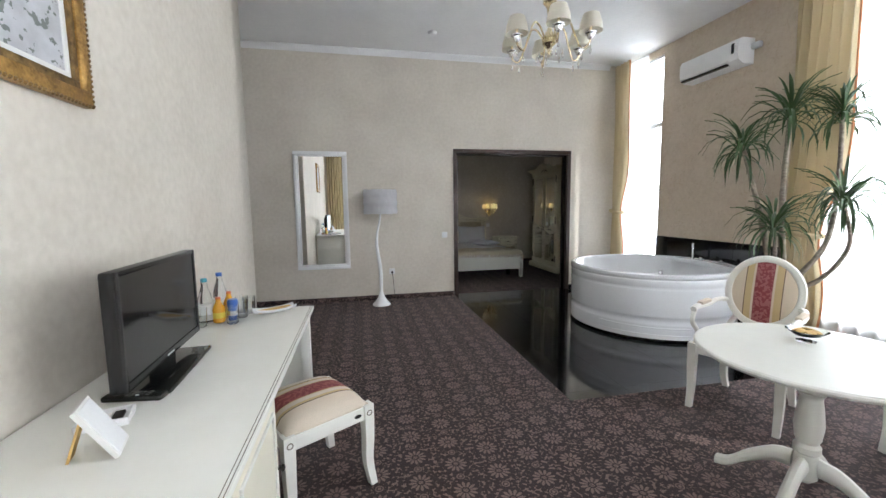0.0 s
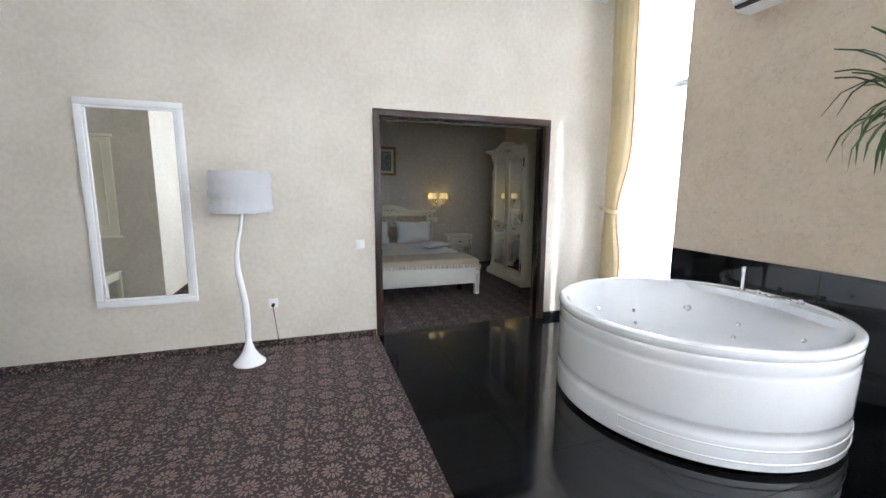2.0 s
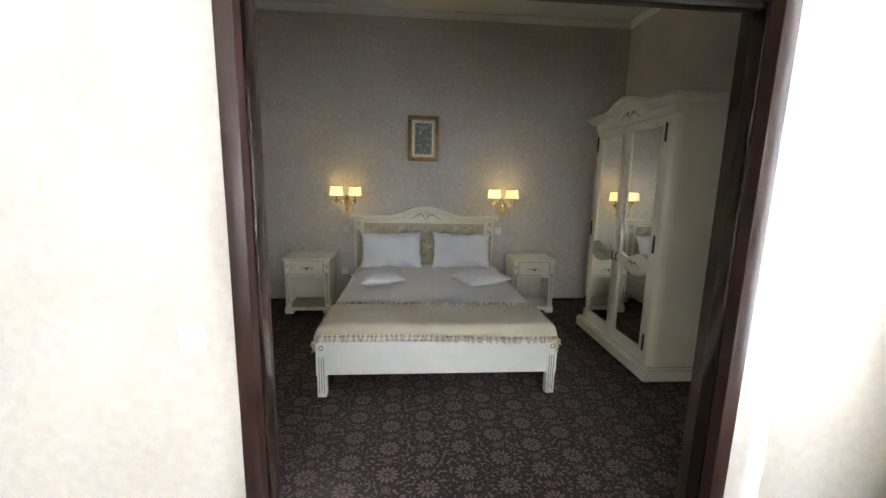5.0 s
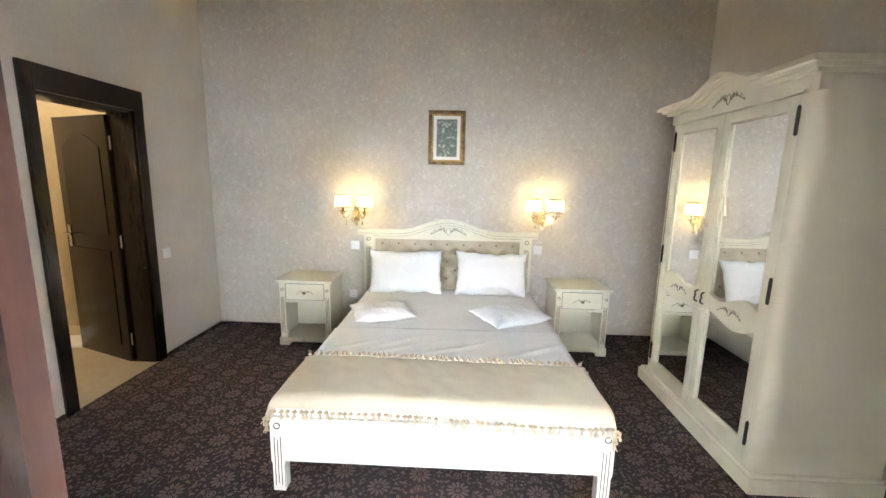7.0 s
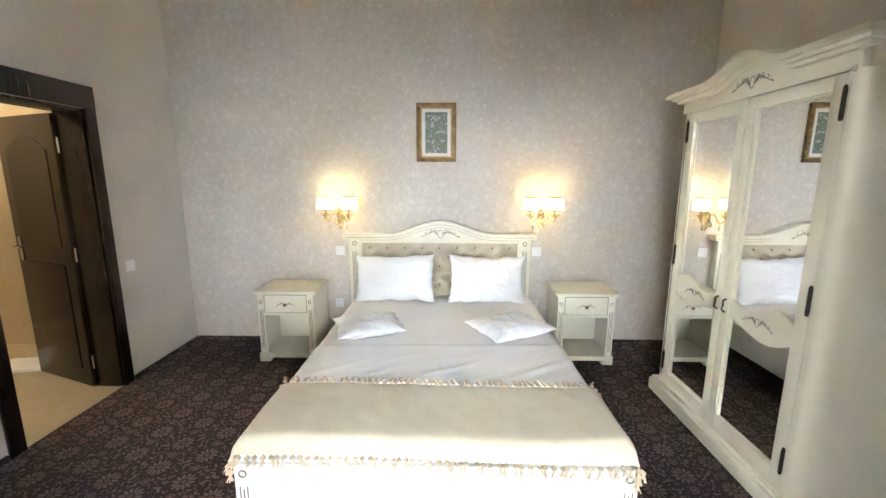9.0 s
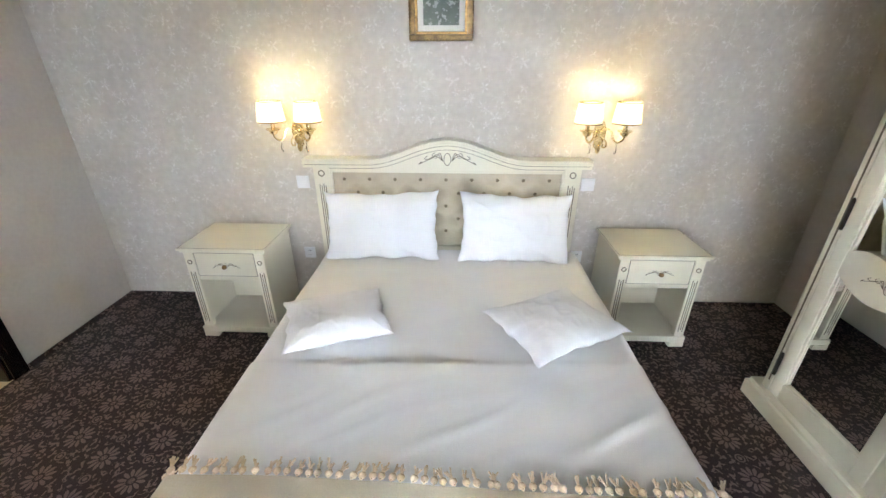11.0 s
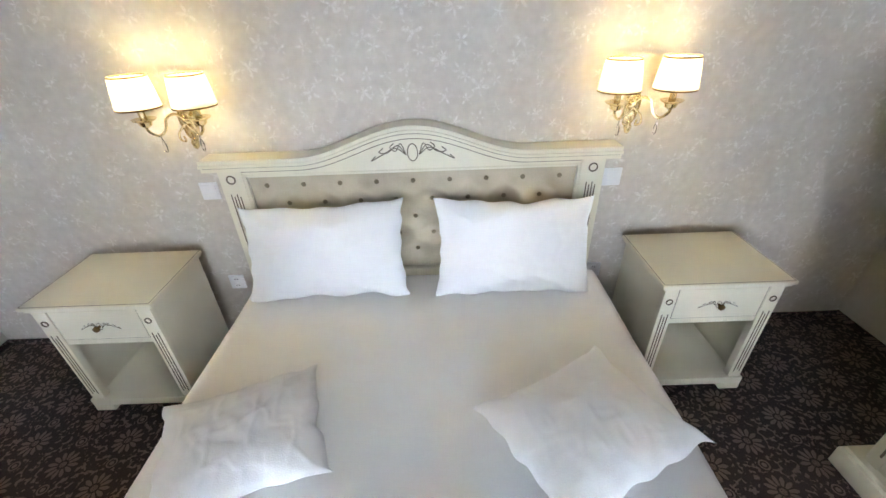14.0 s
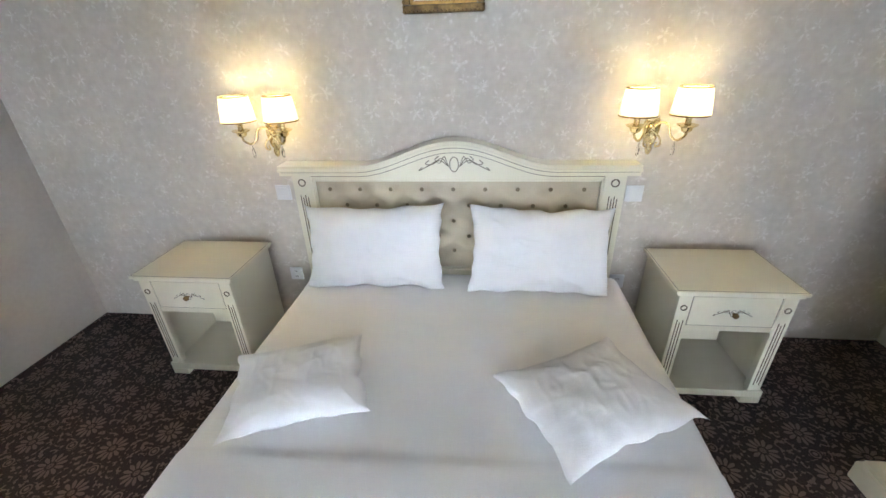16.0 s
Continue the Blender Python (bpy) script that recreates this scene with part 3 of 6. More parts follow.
# ---- the bathing corner ----
def rim_tub():
    at = (3.50, 3.985, 0)
    t = thing("bathtub", "large round white acrylic whirlpool bathtub on black granite", "bathtub", at)
    prof = [(0.84, 0.02), (0.868, 0.03), (0.868, 0.16), (0.865, 0.175), (0.859, 0.188), (0.858, 0.225), (0.865, 0.238), (0.866, 0.25), (0.868, 0.50), (0.866, 0.515), (0.8635, 0.525), (0.866, 0.54), (0.868, 0.55),
            (0.870, 0.59), (0.868, 0.602), (0.865, 0.608), (0.872, 0.616), (0.876, 0.638), (0.872, 0.653), (0.862, 0.661), (0.838, 0.663), (0.822, 0.659), (0.812, 0.645), (0.80, 0.615), (0.765, 0.53), (0.72, 0.43), (0.665, 0.31), (0.61, 0.235), (0.52, 0.19), (0.3, 0.172), (0.03, 0.168)]
    prof = [(r * 0.982, z) for r, z in prof]
    part("shell", lathe(bmesh.new(), prof, seg=96), ACRYLIC, t)
    # the black base puts the shadow gap below the shell into colour
    part("plinth", lathe(bmesh.new(), [(0.81, 0.0), (0.81, 0.022)], seg=64), BLACK, t, "black recessed base that stands for the shadow gap")
    deck = [(0.80 * math.cos(radians(a)), 0.80 * math.sin(radians(a))) for a in range(-46, 61, 4)]
    inner = [(0.60 + 0.09 * max(0.0, math.cos(math.pi * (k / 12 - 0.5))) ** 0.5 - 0.10 * abs(k / 6 - 1) ** 2, 0.66 - 1.20 * k / 12) for k in range(1, 12)]
    bm = slab(bmesh.new(), deck + inner, "z", 0.60, 0.657)
    part("tap_deck", bm, ACRYLIC, t, "flat white deck for the taps")
    for lo, hi in ((199, 301),):
        panel = bmesh.new()
        at_angle = [0.8535 * Vector((math.cos(radians(a)), math.sin(radians(a)), 0)) for a in range(lo, hi + 1, 3)]
        ends = [at_angle[0] + Vector((0, 0, 0.07)), *[p + Vector((0, 0, 0.14)) for p in at_angle], at_angle[-1] + Vector((0, 0, 0.07)), *[p + Vector((0, 0, 0.07)) for p in reversed(at_angle)]]
        tube(panel, ends, 0.0045, 6)
        part("apron_moulding", panel, ACRYLIC, t)
    for lo, hi in ((150, 176), (205, 232)):
        rest = bmesh.new()
        arc = [0.775 * Vector((math.cos(radians(a)), math.sin(radians(a)), 0)) + Vector((0, 0, 0.585)) for a in range(lo, hi + 1, 2)]
        tube(rest, arc, [0.004 + 0.024 * max(0.0, math.sin(math.pi * k / (len(arc) - 1))) ** 0.6 for k in range(len(arc))], 10)
        part("headrest", rest, ACRYLIC, t)
    for k, a in enumerate((137, 158, 195, 215, 240, 262, 285, 330, 10, 40, 75, 105)):
        for z in ((0.45,) if k % 2 else (0.40, 0.30)):
            r = (0.665 + (z - 0.31) * 0.458) * 0.982 - 0.002
            m = Matrix.Translation((r * math.cos(radians(a)), r * math.sin(radians(a)), z)) @ Matrix.Rotation(radians(a), 4, "Z") @ Matrix.Rotation(radians(-90), 4, "Y")
            size = 0.030 if k % 3 == 0 else 0.017
            part("jet", lathe(bmesh.new(), [(size, -0.004), (size, 0.006), (size * 0.8, 0.012), (size * 0.62, 0.009), (size * 0.5, 0.003), (size * 0.3, 0.009), (size * 0.1, 0.010)], seg=16, matrix=m), CHROME, t, "chrome whirlpool jet")
    tap = Vector((0.735, 0.16, 0.655))
    part("hand_shower", lathe(bmesh.new(), [(0.024, 0), (0.024, 0.012), (0.013, 0.02), (0.013, 0.14), (0.018, 0.15), (0.018, 0.19), (0.008, 0.196)], at=tap, seg=16), CHROME, t, "chrome hand shower")
    for a in (-0.02, -0.30):
        base = Vector((0.735, 0.06 + a, 0.655))
        part("tap", lathe(bmesh.new(), [(0.022, 0), (0.022, 0.01), (0.015, 0.014), (0.017, 0.035), (0.010, 0.04)], at=base, seg=16), CHROME, t, "chrome tap knob")
    oval = Matrix.Diagonal((0.62, 1.5, 1, 1))
    part("waterfall_spout", lathe(bmesh.new(), [(0.062, 0), (0.064, 0.010), (0.058, 0.018), (0.048, 0.016), (0.046, 0.006), (0.004, 0.005)], at=(0.735, -0.09, 0.656), seg=32, matrix=oval), CHROME, t, "oval chrome waterfall spout")
    part("spout_slot", lathe(bmesh.new(), [(0.044, 0.006), (0.042, 0.009), (0.003, 0.009)], at=(0.735, -0.09, 0.656), seg=28, matrix=oval), BLACK, t, "dark opening")
    for a in (172, 178, 184, 190):
        c = Vector((0.832 * math.cos(radians(a)), 0.832 * math.sin(radians(a)), 0.648))
        part("control_button", lathe(bmesh.new(), [(0.014, 0), (0.014, 0.006), (0.011, 0.009), (0.003, 0.010)], at=c, seg=18), CHROME, t, "chrome control button")
    bm = bmesh.new()
    grille = lathe(bm, [(0.05, 0), (0.05, 0.006), (0.02, 0.01), (0.004, 0.01)], at=(0.0, 0.0, 0.17), seg=20)
    part("drain", grille, CHROME, t, "chrome drain")


rim_tub()

ac = thing("air_conditioner", "white wall-mounted split air conditioner with a dark slot", "air conditioner")
out = [(EAST, 2.79), (EAST - 0.13, 2.79), (EAST - 0.19, 2.83), (EAST - 0.205, 2.88), (EAST - 0.205, 2.99), (EAST - 0.18, 3.04), (EAST - 0.14, 3.05), (EAST, 3.05)]


def ac_profile(bm, y0, y1, grow=0.0):
    one = [bm.verts.new((x - (grow if x < EAST else 0), y0, z)) for x, z in out]
    two = [bm.verts.new((x - (grow if x < EAST else 0), y1, z)) for x, z in out]
    n = len(out)
    bm.faces.new(one), bm.faces.new(list(reversed(two)))
    for k in range(n):
        bm.faces.new((one[k], two[k], two[(k + 1) % n], one[(k + 1) % n]))
    return bm


part("housing", ac_profile(bmesh.new(), 3.76, 4.42), WHITE, ac)
part("end_panel", ac_profile(bmesh.new(), 3.64, 3.757, 0.004), WHITE, ac)
part("display", boxed(EAST - 0.214, EAST - 0.208, 3.685, 3.715, 2.90, 3.00), BLACK, ac, "dark display strip")
part("air_slot", boxed(EAST - 0.196, EAST - 0.13, 3.78, 4.40, 2.804, 2.822), BLACK, ac, "dark air outlet")
part("louvre", boxed(EAST - 0.207, EAST - 0.19, 3.77, 4.41, 2.836, 2.852, bevel=0.003), WHITE, ac)
part("pipe_cover", boxed(EAST - 0.05, EAST, 3.55, 3.64, 2.93, 2.99, bevel=0.01), WHITE, ac)


# ---- plants ----
def dragon_tree():
    base = Vector((3.76, 2.78, 0))
    t = thing("dracaena_plant", "tall dracaena with bare curved stems in a terracotta pot", "plant", base)
    pot = part("pot", lathe(bmesh.new(), [(0.125, 0.02), (0.135, 0.03), (0.165, 0.27), (0.185, 0.275), (0.19, 0.30), (0.185, 0.325), (0.17, 0.325), (0.16, 0.27), (0.02, 0.268)], seg=40), TERRACOTTA, t, "brown terracotta pot")
    part("saucer", lathe(bmesh.new(), [(0.14, 0.0), (0.18, 0.01), (0.185, 0.035), (0.175, 0.035), (0.15, 0.018), (0.02, 0.016)], seg=36), TERRACOTTA, pot)
    part("soil", lathe(bmesh.new(), [(0.160, 0.272), (0.161, 0.29), (0.1, 0.297), (0.01, 0.30)], seg=28), SOIL, pot)
    stems = [
        ([(0.0, 0.02, 0.28), (0.03, 0.06, 0.7), (-0.02, 0.14, 1.2), (-0.04, 0.34, 1.86)], 0.026),
        ([(0.05, -0.02, 0.28), (0.08, 0.0, 0.8), (0.05, 0.02, 1.3), (0.13, 0.07, 2.10)], 0.026),
        ([(-0.02, -0.04, 0.28), (0.04, -0.10, 0.62), (0.22, -0.22, 1.0), (0.32, -0.2, 1.5), (0.36, -0.16, 2.06)], 0.021),
        ([(0.04, -0.10, 0.58), (0.15, -0.26, 0.72), (0.22, -0.38, 1.0), (0.13, -0.37, 1.36)], 0.018),
        ([(-0.03, 0.0, 0.30), (-0.10, -0.06, 0.62), (-0.16, -0.12, 0.9), (-0.22, -0.14, 1.16)], 0.018),
    ]
    rng = random.Random(4)
    for pts, r in stems:
        line = curve_points(pts, 8)
        n = len(line)
        part("stem", tube(bmesh.new(), line, [r * (1.15 - 0.45 * k / n) * (1 + 0.08 * math.sin(k * 2.3)) for k in range(n)], 9), BARK, t, "pale ringed bare stem")
        top = line[-1]
        bm = bmesh.new()
        for k in range(60):
            az, rise = k * 2.39996 + rng.uniform(-0.2, 0.2), rng.uniform(-0.45, 1.25) if k > 16 else rng.uniform(0.9, 1.45)
            length = rng.uniform(0.24, 0.38)
            start = top + Vector((0, 0, rng.uniform(-0.10, 0.05)))
            flat = Vector((math.cos(az), math.sin(az), 0))
            side = Vector((-flat.y, flat.x, 0))
            rows = []
            for j in range(6):
                s = j / 5
                bend = rise - 0.8 * s * s * (1.1 if rise < 0.9 else 0.5)
                p = start + flat * length * s * math.cos(bend * 0.8) + Vector((0, 0, length * s * math.sin(bend)))
                w = 0.0095 * (0.55 + 1.4 * s) * (1 - s ** 3) + 0.0008
                rows.append((bm.verts.new(p - side * w + Vector((0, 0, 0.004))), bm.verts.new(p - Vector((0, 0, 0.002))), bm.verts.new(p + side * w + Vector((0, 0, 0.004)))))
            for a, b in zip(rows, rows[1:]):
                bm.faces.new((a[0], a[1], b[1], b[0]))
                bm.faces.new((a[1], a[2], b[2], b[1]))
        part("leaf_crown", bm, LEAF, t, "rosette of long pointed green leaves")


dragon_tree()


# ---- living room furniture ----
def ring_mark(bm, x, y, z, axis, r=0.012):
    """A carved ring, raised from a face across an axis."""
    m = {"y": Matrix.Rotation(radians(90), 4, "X"), "x": Matrix.Rotation(radians(90), 4, "Y")}[axis]
    lathe(bm, [(r, -0.002), (r, 0.002), (r * 0.72, 0.002), (r * 0.72, -0.002)], at=(x, y, z), seg=16, closed=True, matrix=m)
    return bm


def desk():
    d = thing("desk", "long cream lacquered desk with moulded edge and drawers", "desk")
    top = bmesh.new()
    box(top, -0.69, -0.04, 0.35, 2.53, 0.722, 0.745, bevel=0.006)
    box(top, -0.69, -0.052, 0.362, 2.518, 0.704, 0.722, bevel=0.004)
    part("tabletop", top, IVORY, d)
    part("edge_line", boxed(-0.05, -0.0485, 0.36, 2.52, 0.718, 0.7215), PATINA, d, "brown line along the edge")
    for x in (-0.0475, -0.057):
        part("edge_line", boxed(x - 0.0011, x + 0.0011, 0.36, 2.522, 0.744, 0.7454), PATINA, d)
    part("edge_line", boxed(-0.50, -0.06, 2.514, 2.5205, 0.718, 0.7215), PATINA, d)
    part("end_panel", boxed(-0.66, -0.10, 2.44, 2.462, 0.0, 0.704, bevel=0.002), IVORY, d)
    part("back_panel", boxed(-0.68, -0.665, 0.4, 2.44, 0.05, 0.704), CREAM, d)
    for y in (2.42, ):
        leg = boxed(-0.115, -0.06, y, y + 0.055, 0, 0.704, bevel=0.004)
        part("leg", leg, IVORY, d)
    part("carcass", boxed(-0.66, -0.085, 0.42, 1.52, 0.03, 0.703, bevel=0.003), CREAM, d)
    part("plinth", boxed(-0.66, -0.07, 0.41, 1.53, 0.0, 0.06, bevel=0.004), CREAM, d)
    for y0, y1 in ((0.98, 1.47), (0.46, 0.95)):
        p = part("door", boxed(-0.086, -0.068, y0, y1, 0.08, 0.69, bevel=0.003), CREAM, d)
        bm = bmesh.new()
        for a0, a1, b0, b1 in ((y0 + 0.05, y1 - 0.05, 0.63, 0.642), (y0 + 0.05, y1 - 0.05, 0.13, 0.142), (y0 + 0.05, y0 + 0.062, 0.142, 0.63), (y1 - 0.062, y1 - 0.05, 0.142, 0.63)):
            box(bm, -0.069, -0.060, a0, a1, b0, b1, bevel=0.003)
        part("moulding", bm, IVORY, p)
        part("knob", lathe(bmesh.new(), [(0.006, 0), (0.006, 0.012), (0.013, 0.018), (0.011, 0.026), (0.003, 0.029)], at=(-0.068, y1 - 0.03, 0.42), seg=12, matrix=Matrix.Rotation(radians(90), 4, "Y")), IRON, p, "dark metal knob")


desk()


def sabre_leg(bm, x, y, h, kick_x, kick_y, w=0.019):
    pts = [Vector((x, y, h)), Vector((x + kick_x * 0.1, y + kick_y * 0.1, h * 0.6)), Vector((x - kick_x * 0.05, y - kick_y * 0.05, h * 0.3)), Vector((x + kick_x, y + kick_y, 0))]
    line = curve_points(pts, 5)
    rings = []
    for k, p in enumerate(line):
        s = w * (1.15 - 0.4 * k / len(line))
        rings.append([bm.verts.new(p + Vector((a * s, b * s, 0))) for a, b in ((-1, -1), (1, -1), (1, 1), (-1, 1))])
    for a, b in zip(rings, rings[1:]):
        for j in range(4):
            bm.faces.new((a[j], a[(j + 1) % 4], b[(j + 1) % 4], b[j]))
    bm.faces.new(rings[0]), bm.faces.new(list(reversed(rings[-1])))
    return bm


def cushion_top(bm, x0, x1, y0, y1, z0, rise, e=5):
    def f(u, v):
        a, b = 2 * u - 1, 2 * v - 1
        h = (max(0, 1 - abs(a) ** e) ** 0.5) * (max(0, 1 - abs(b) ** e) ** 0.5)
        return (x0 + (x1 - x0) * u, y0 + (y1 - y0) * v, z0 + rise * h)
    grid_sheet(bm, 20, 20, f)
    box(bm, x0, x1, y0, y1, z0 - 0.03, z0 + 0.0005)
    return bm


def stool():
    """Upholstered dressing stool, turned, half under the desk."""
    s = thing("dressing_stool", "white stool with striped cream and burgundy upholstery", "stool", (-0.015, 1.945, 0), 32)
    part("seat", cushion_top(bmesh.new(), -0.20, 0.20, -0.205, 0.205, 0.405, 0.07, 3), STRIPE_STOOL, s, "domed striped seat")
    for b in ((-0.185, 0.185, -0.212, -0.19, 0.335, 0.398), (-0.185, 0.185, 0.19, 0.212, 0.335, 0.398), (0.187, 0.209, -0.19, 0.19, 0.335, 0.398), (-0.209, -0.187, -0.19, 0.19, 0.335, 0.398)):
        part("apron", boxed(*b, bevel=0.003), IVORY, s)
    for x in (-0.192, 0.192):
        for y in (-0.197, 0.197):
            leg = part("leg", sabre_leg(bmesh.new(), x, y, 0.405, math.copysign(0.014, x), math.copysign(0.014, y), 0.022), IVORY, s)
            part("ring", ring_mark(bmesh.new(), x, y + math.copysign(0.025, y), 0.368, "y", 0.014), PATINA, leg)
    part("inlay", lathe(bmesh.new(), [(0.018, -0.001), (0.018, 0.002), (0.002, 0.003)], at=(0.135, -0.213, 0.366), seg=16, matrix=Matrix.Rotation(radians(90), 4, "X") @ Matrix.Diagonal((1, 0.5, 1, 1))), IRON, s, "dark oval inlay")


stool()


def oval_chair():
    """Armchair with an oval upholstered back; it faces -x at its own origin."""
    c = thing("armchair", "white armchair with oval striped back beside the round table", "armchair", (2.68, 2.06, 0), 25, "armchairs round the table")
    seat = part("seat", cushion_top(bmesh.new(), -0.24, 0.22, -0.235, 0.235, 0.43, 0.05), STRIPE, c, "striped padded seat")
    bm = bmesh.new()
    for b in ((-0.25, -0.225, -0.24, 0.24, 0.365, 0.425), (0.205, 0.23, -0.21, 0.21, 0.365, 0.425), (-0.225, 0.205, -0.245, -0.222, 0.365, 0.425), (-0.225, 0.205, 0.222, 0.245, 0.365, 0.425)):
        box(bm, *b, bevel=0.004)
    part("seat_frame", bm, IVORY, c)
    for x, y, kx, ky in ((-0.235, -0.23, -0.02, 0), (-0.235, 0.23, -0.02, 0), (0.215, -0.19, 0.06, 0), (0.215, 0.19, 0.06, 0)):
        part("leg", sabre_leg(bmesh.new(), x, y, 0.43, kx, ky, 0.022), IVORY, c)
    tilt = Matrix.Translation((0.245, 0, 0.735)) @ Matrix.Rotation(radians(10), 4, "Y")

    def on_back(a, rx, rz, d=0):
        return tilt @ Vector((d, rx * math.cos(a), rz * math.sin(a)))

    ring = bmesh.new()
    n = 44
    rings = []
    for k in range(n):
        a = 2 * math.pi * k / n
        mid, outw = on_back(a, 0.20, 0.225), (on_back(a, 1.2, 1.225) - on_back(a, 0.2, 0.225)).normalized()
        fwd = tilt.to_3x3() @ Vector((1, 0, 0))
        rings.append([ring.verts.new(mid + outw * 0.024 * math.cos(b) + fwd * 0.017 * math.sin(b)) for b in (2 * math.pi * j / 8 for j in range(8))])
    for k in range(n):
        p, q = rings[k], rings[(k + 1) % n]
        for j in range(8):
            ring.faces.new((p[j], p[(j + 1) % 8], q[(j + 1) % 8], q[j]))
    part("back_frame", ring, IVORY, c)
    pad = bmesh.new()

    def pad_at(u, v):
        a, r = 2 * math.pi * u, v
        return on_back(a, 0.19 * r, 0.212 * r, -0.018 * (1 - r * r) - 0.004)

    def pad_back(u, v):
        a, r = 2 * math.pi * u, v
        return on_back(a, 0.19 * r, 0.212 * r, 0.012 * (1 - r * r) + 0.004)

    grid_sheet(pad, 40, 8, pad_at)
    grid_sheet(pad, 40, 8, pad_back)
    bmesh.ops.remove_doubles(pad, verts=pad.verts, dist=0.0004)
    part("backrest", pad, STRIPE, c, "oval backrest with a burgundy damask stripe")
    for s in (-1, 1):
        part("back_post", tube(bmesh.new(), curve_points([(0.215, s * 0.19, 0.40), (0.225, s * 0.18, 0.48), (0.225, s * 0.135, 0.56)], 5), 0.017, 8), IVORY, c)
        arm = curve_points([(0.235, s * 0.19, 0.655), (0.16, s * 0.235, 0.66), (0.02, s * 0.255, 0.645), (-0.14, s * 0.258, 0.65), (-0.19, s * 0.258, 0.64)], 6)
        armrest = part("armrest", tube(bmesh.new(), arm, [0.016] * 10 + [0.02] * (len(arm) - 10), 8), IVORY, c)
        part("arm_post", tube(bmesh.new(), curve_points([(-0.16, s * 0.258, 0.64), (-0.20, s * 0.256, 0.56), (-0.13, s * 0.25, 0.48), (-0.16, s * 0.245, 0.40)], 6), 0.015, 8), IVORY, c)
        part("arm_pad", boxed(-0.10, 0.06, s * 0.255 - 0.018, s * 0.255 + 0.018, 0.655, 0.68, bevel=0.01), STRIPE, armrest)
    return c


chair = oval_chair()
c2 = copy_thing(chair, pose(1.80, 0.42, 0, 0, 0, -110))
c3 = copy_thing(chair, pose(3.18, 1.24, 0, 0, 0, -8))


def round_table():
    t = thing("round_table", "white round pedestal table with a turned column", "table", (2.13, 1.30, 0))
    part("tabletop", lathe(bmesh.new(), [(0.41, 0.672), (0.425, 0.674), (0.432, 0.682), (0.44, 0.688), (0.44, 0.697), (0.434, 0.703), (0.41, 0.705), (0.02, 0.705)], seg=72), IVORY, t)
    part("column", lathe(bmesh.new(), [(0.10, 0.672), (0.10, 0.655), (0.06, 0.64), (0.05, 0.615), (0.062, 0.60), (0.062, 0.585), (0.045, 0.57), (0.055, 0.545), (0.068, 0.53), (0.055, 0.515), (0.05, 0.50), (0.06, 0.45), (0.068, 0.38), (0.06, 0.32), (0.048, 0.30), (0.062, 0.285), (0.062, 0.26), (0.05, 0.25), (0.056, 0.235), (0.056, 0.14), (0.03, 0.12)], seg=32, matrix=Matrix.Diagonal((0.78, 0.78, 1, 1))), IVORY, t)
    for k in range(4):
        a = radians(20 + 90 * k)
        w = Vector((math.cos(a), math.sin(a), 0))
        side = Vector((-w.y, w.x, 0))
        bm = bmesh.new()
        rings = []
        for i, p in enumerate(Vector((q[0], q[1], 0)) for q in ([(v.x, v.y) for v in curve_points([(0.045, 0.20, 0), (0.12, 0.185, 0), (0.22, 0.115, 0), (0.29, 0.05, 0), (0.345, 0.032, 0)], 4)])):
            h, d = 0.042 - 0.016 * min(1, i / 14), 0.026
            c0 = w * p.x + Vector((0, 0, max(p.y, h)))
            rings.append([bm.verts.new(c0 + side * d * math.cos(b) + Vector((0, 0, h * math.sin(b)))) for b in (2 * math.pi * j / 10 for j in range(10))])
        for p, q in zip(rings, rings[1:]):
            for j in range(10):
                bm.faces.new((p[j], p[(j + 1) % 10], q[(j + 1) % 10], q[j]))
        bm.faces.new(rings[0]), bm.faces.new(list(reversed(rings[-1])))
        part("foot", bm, IVORY, t, "curved scrolled foot")


round_table()
bowl = thing("glass_bowl", "small footed glass bowl with biscuits on the round table", "bowl", (2.23, 1.41, 0.705))
part("glass", lathe(bmesh.new(), [(0.035, 0.0), (0.037, 0.006), (0.012, 0.014), (0.012, 0.022), (0.05, 0.032), (0.078, 0.055), (0.074, 0.055), (0.048, 0.037), (0.006, 0.028)], seg=32), GLASS, bowl)
for k in range(6):
    a = k * 1.05
    m = Matrix.Rotation(a, 4, "Z") @ Matrix.Rotation(0.4, 4, "Y")
    part("biscuit", lathe(bmesh.new(), [(0.016, 0), (0.02, 0.004), (0.018, 0.009), (0.003, 0.011)], at=(0.032 * math.cos(a), 0.032 * math.sin(a), 0.045), seg=12, matrix=m), SNACK, bowl)

# television
tv = thing("television", "black flat television on a stand on the desk", "television", (-0.455, 1.63, 0.745), 3)
part("housing", boxed(-0.045, -0.004, -0.325, 0.325, 0.055, 0.42, bevel=0.012), BLACK, tv)
part("back_bulge", boxed(-0.085, -0.044, -0.24, 0.24, 0.09, 0.36, bevel=0.02), BLACK, tv)
bm = bmesh.new()
for b in ((-0.325, -0.308, 0.055, 0.42), (0.308, 0.325, 0.055, 0.42), (-0.308, 0.308, 0.403, 0.42), (-0.308, 0.308, 0.055, 0.082)):
    box(bm, -0.006, 0.003, *b, bevel=0.003)
part("bezel", bm, BLACK, tv)
part("screen", boxed(-0.005, -0.001, -0.308, 0.308, 0.082, 0.403), SCREEN, tv, "dark glossy screen")
part("neck", boxed(-0.045, -0.01, -0.08, 0.08, 0.012, 0.10, bevel=0.008), BLACK, tv)
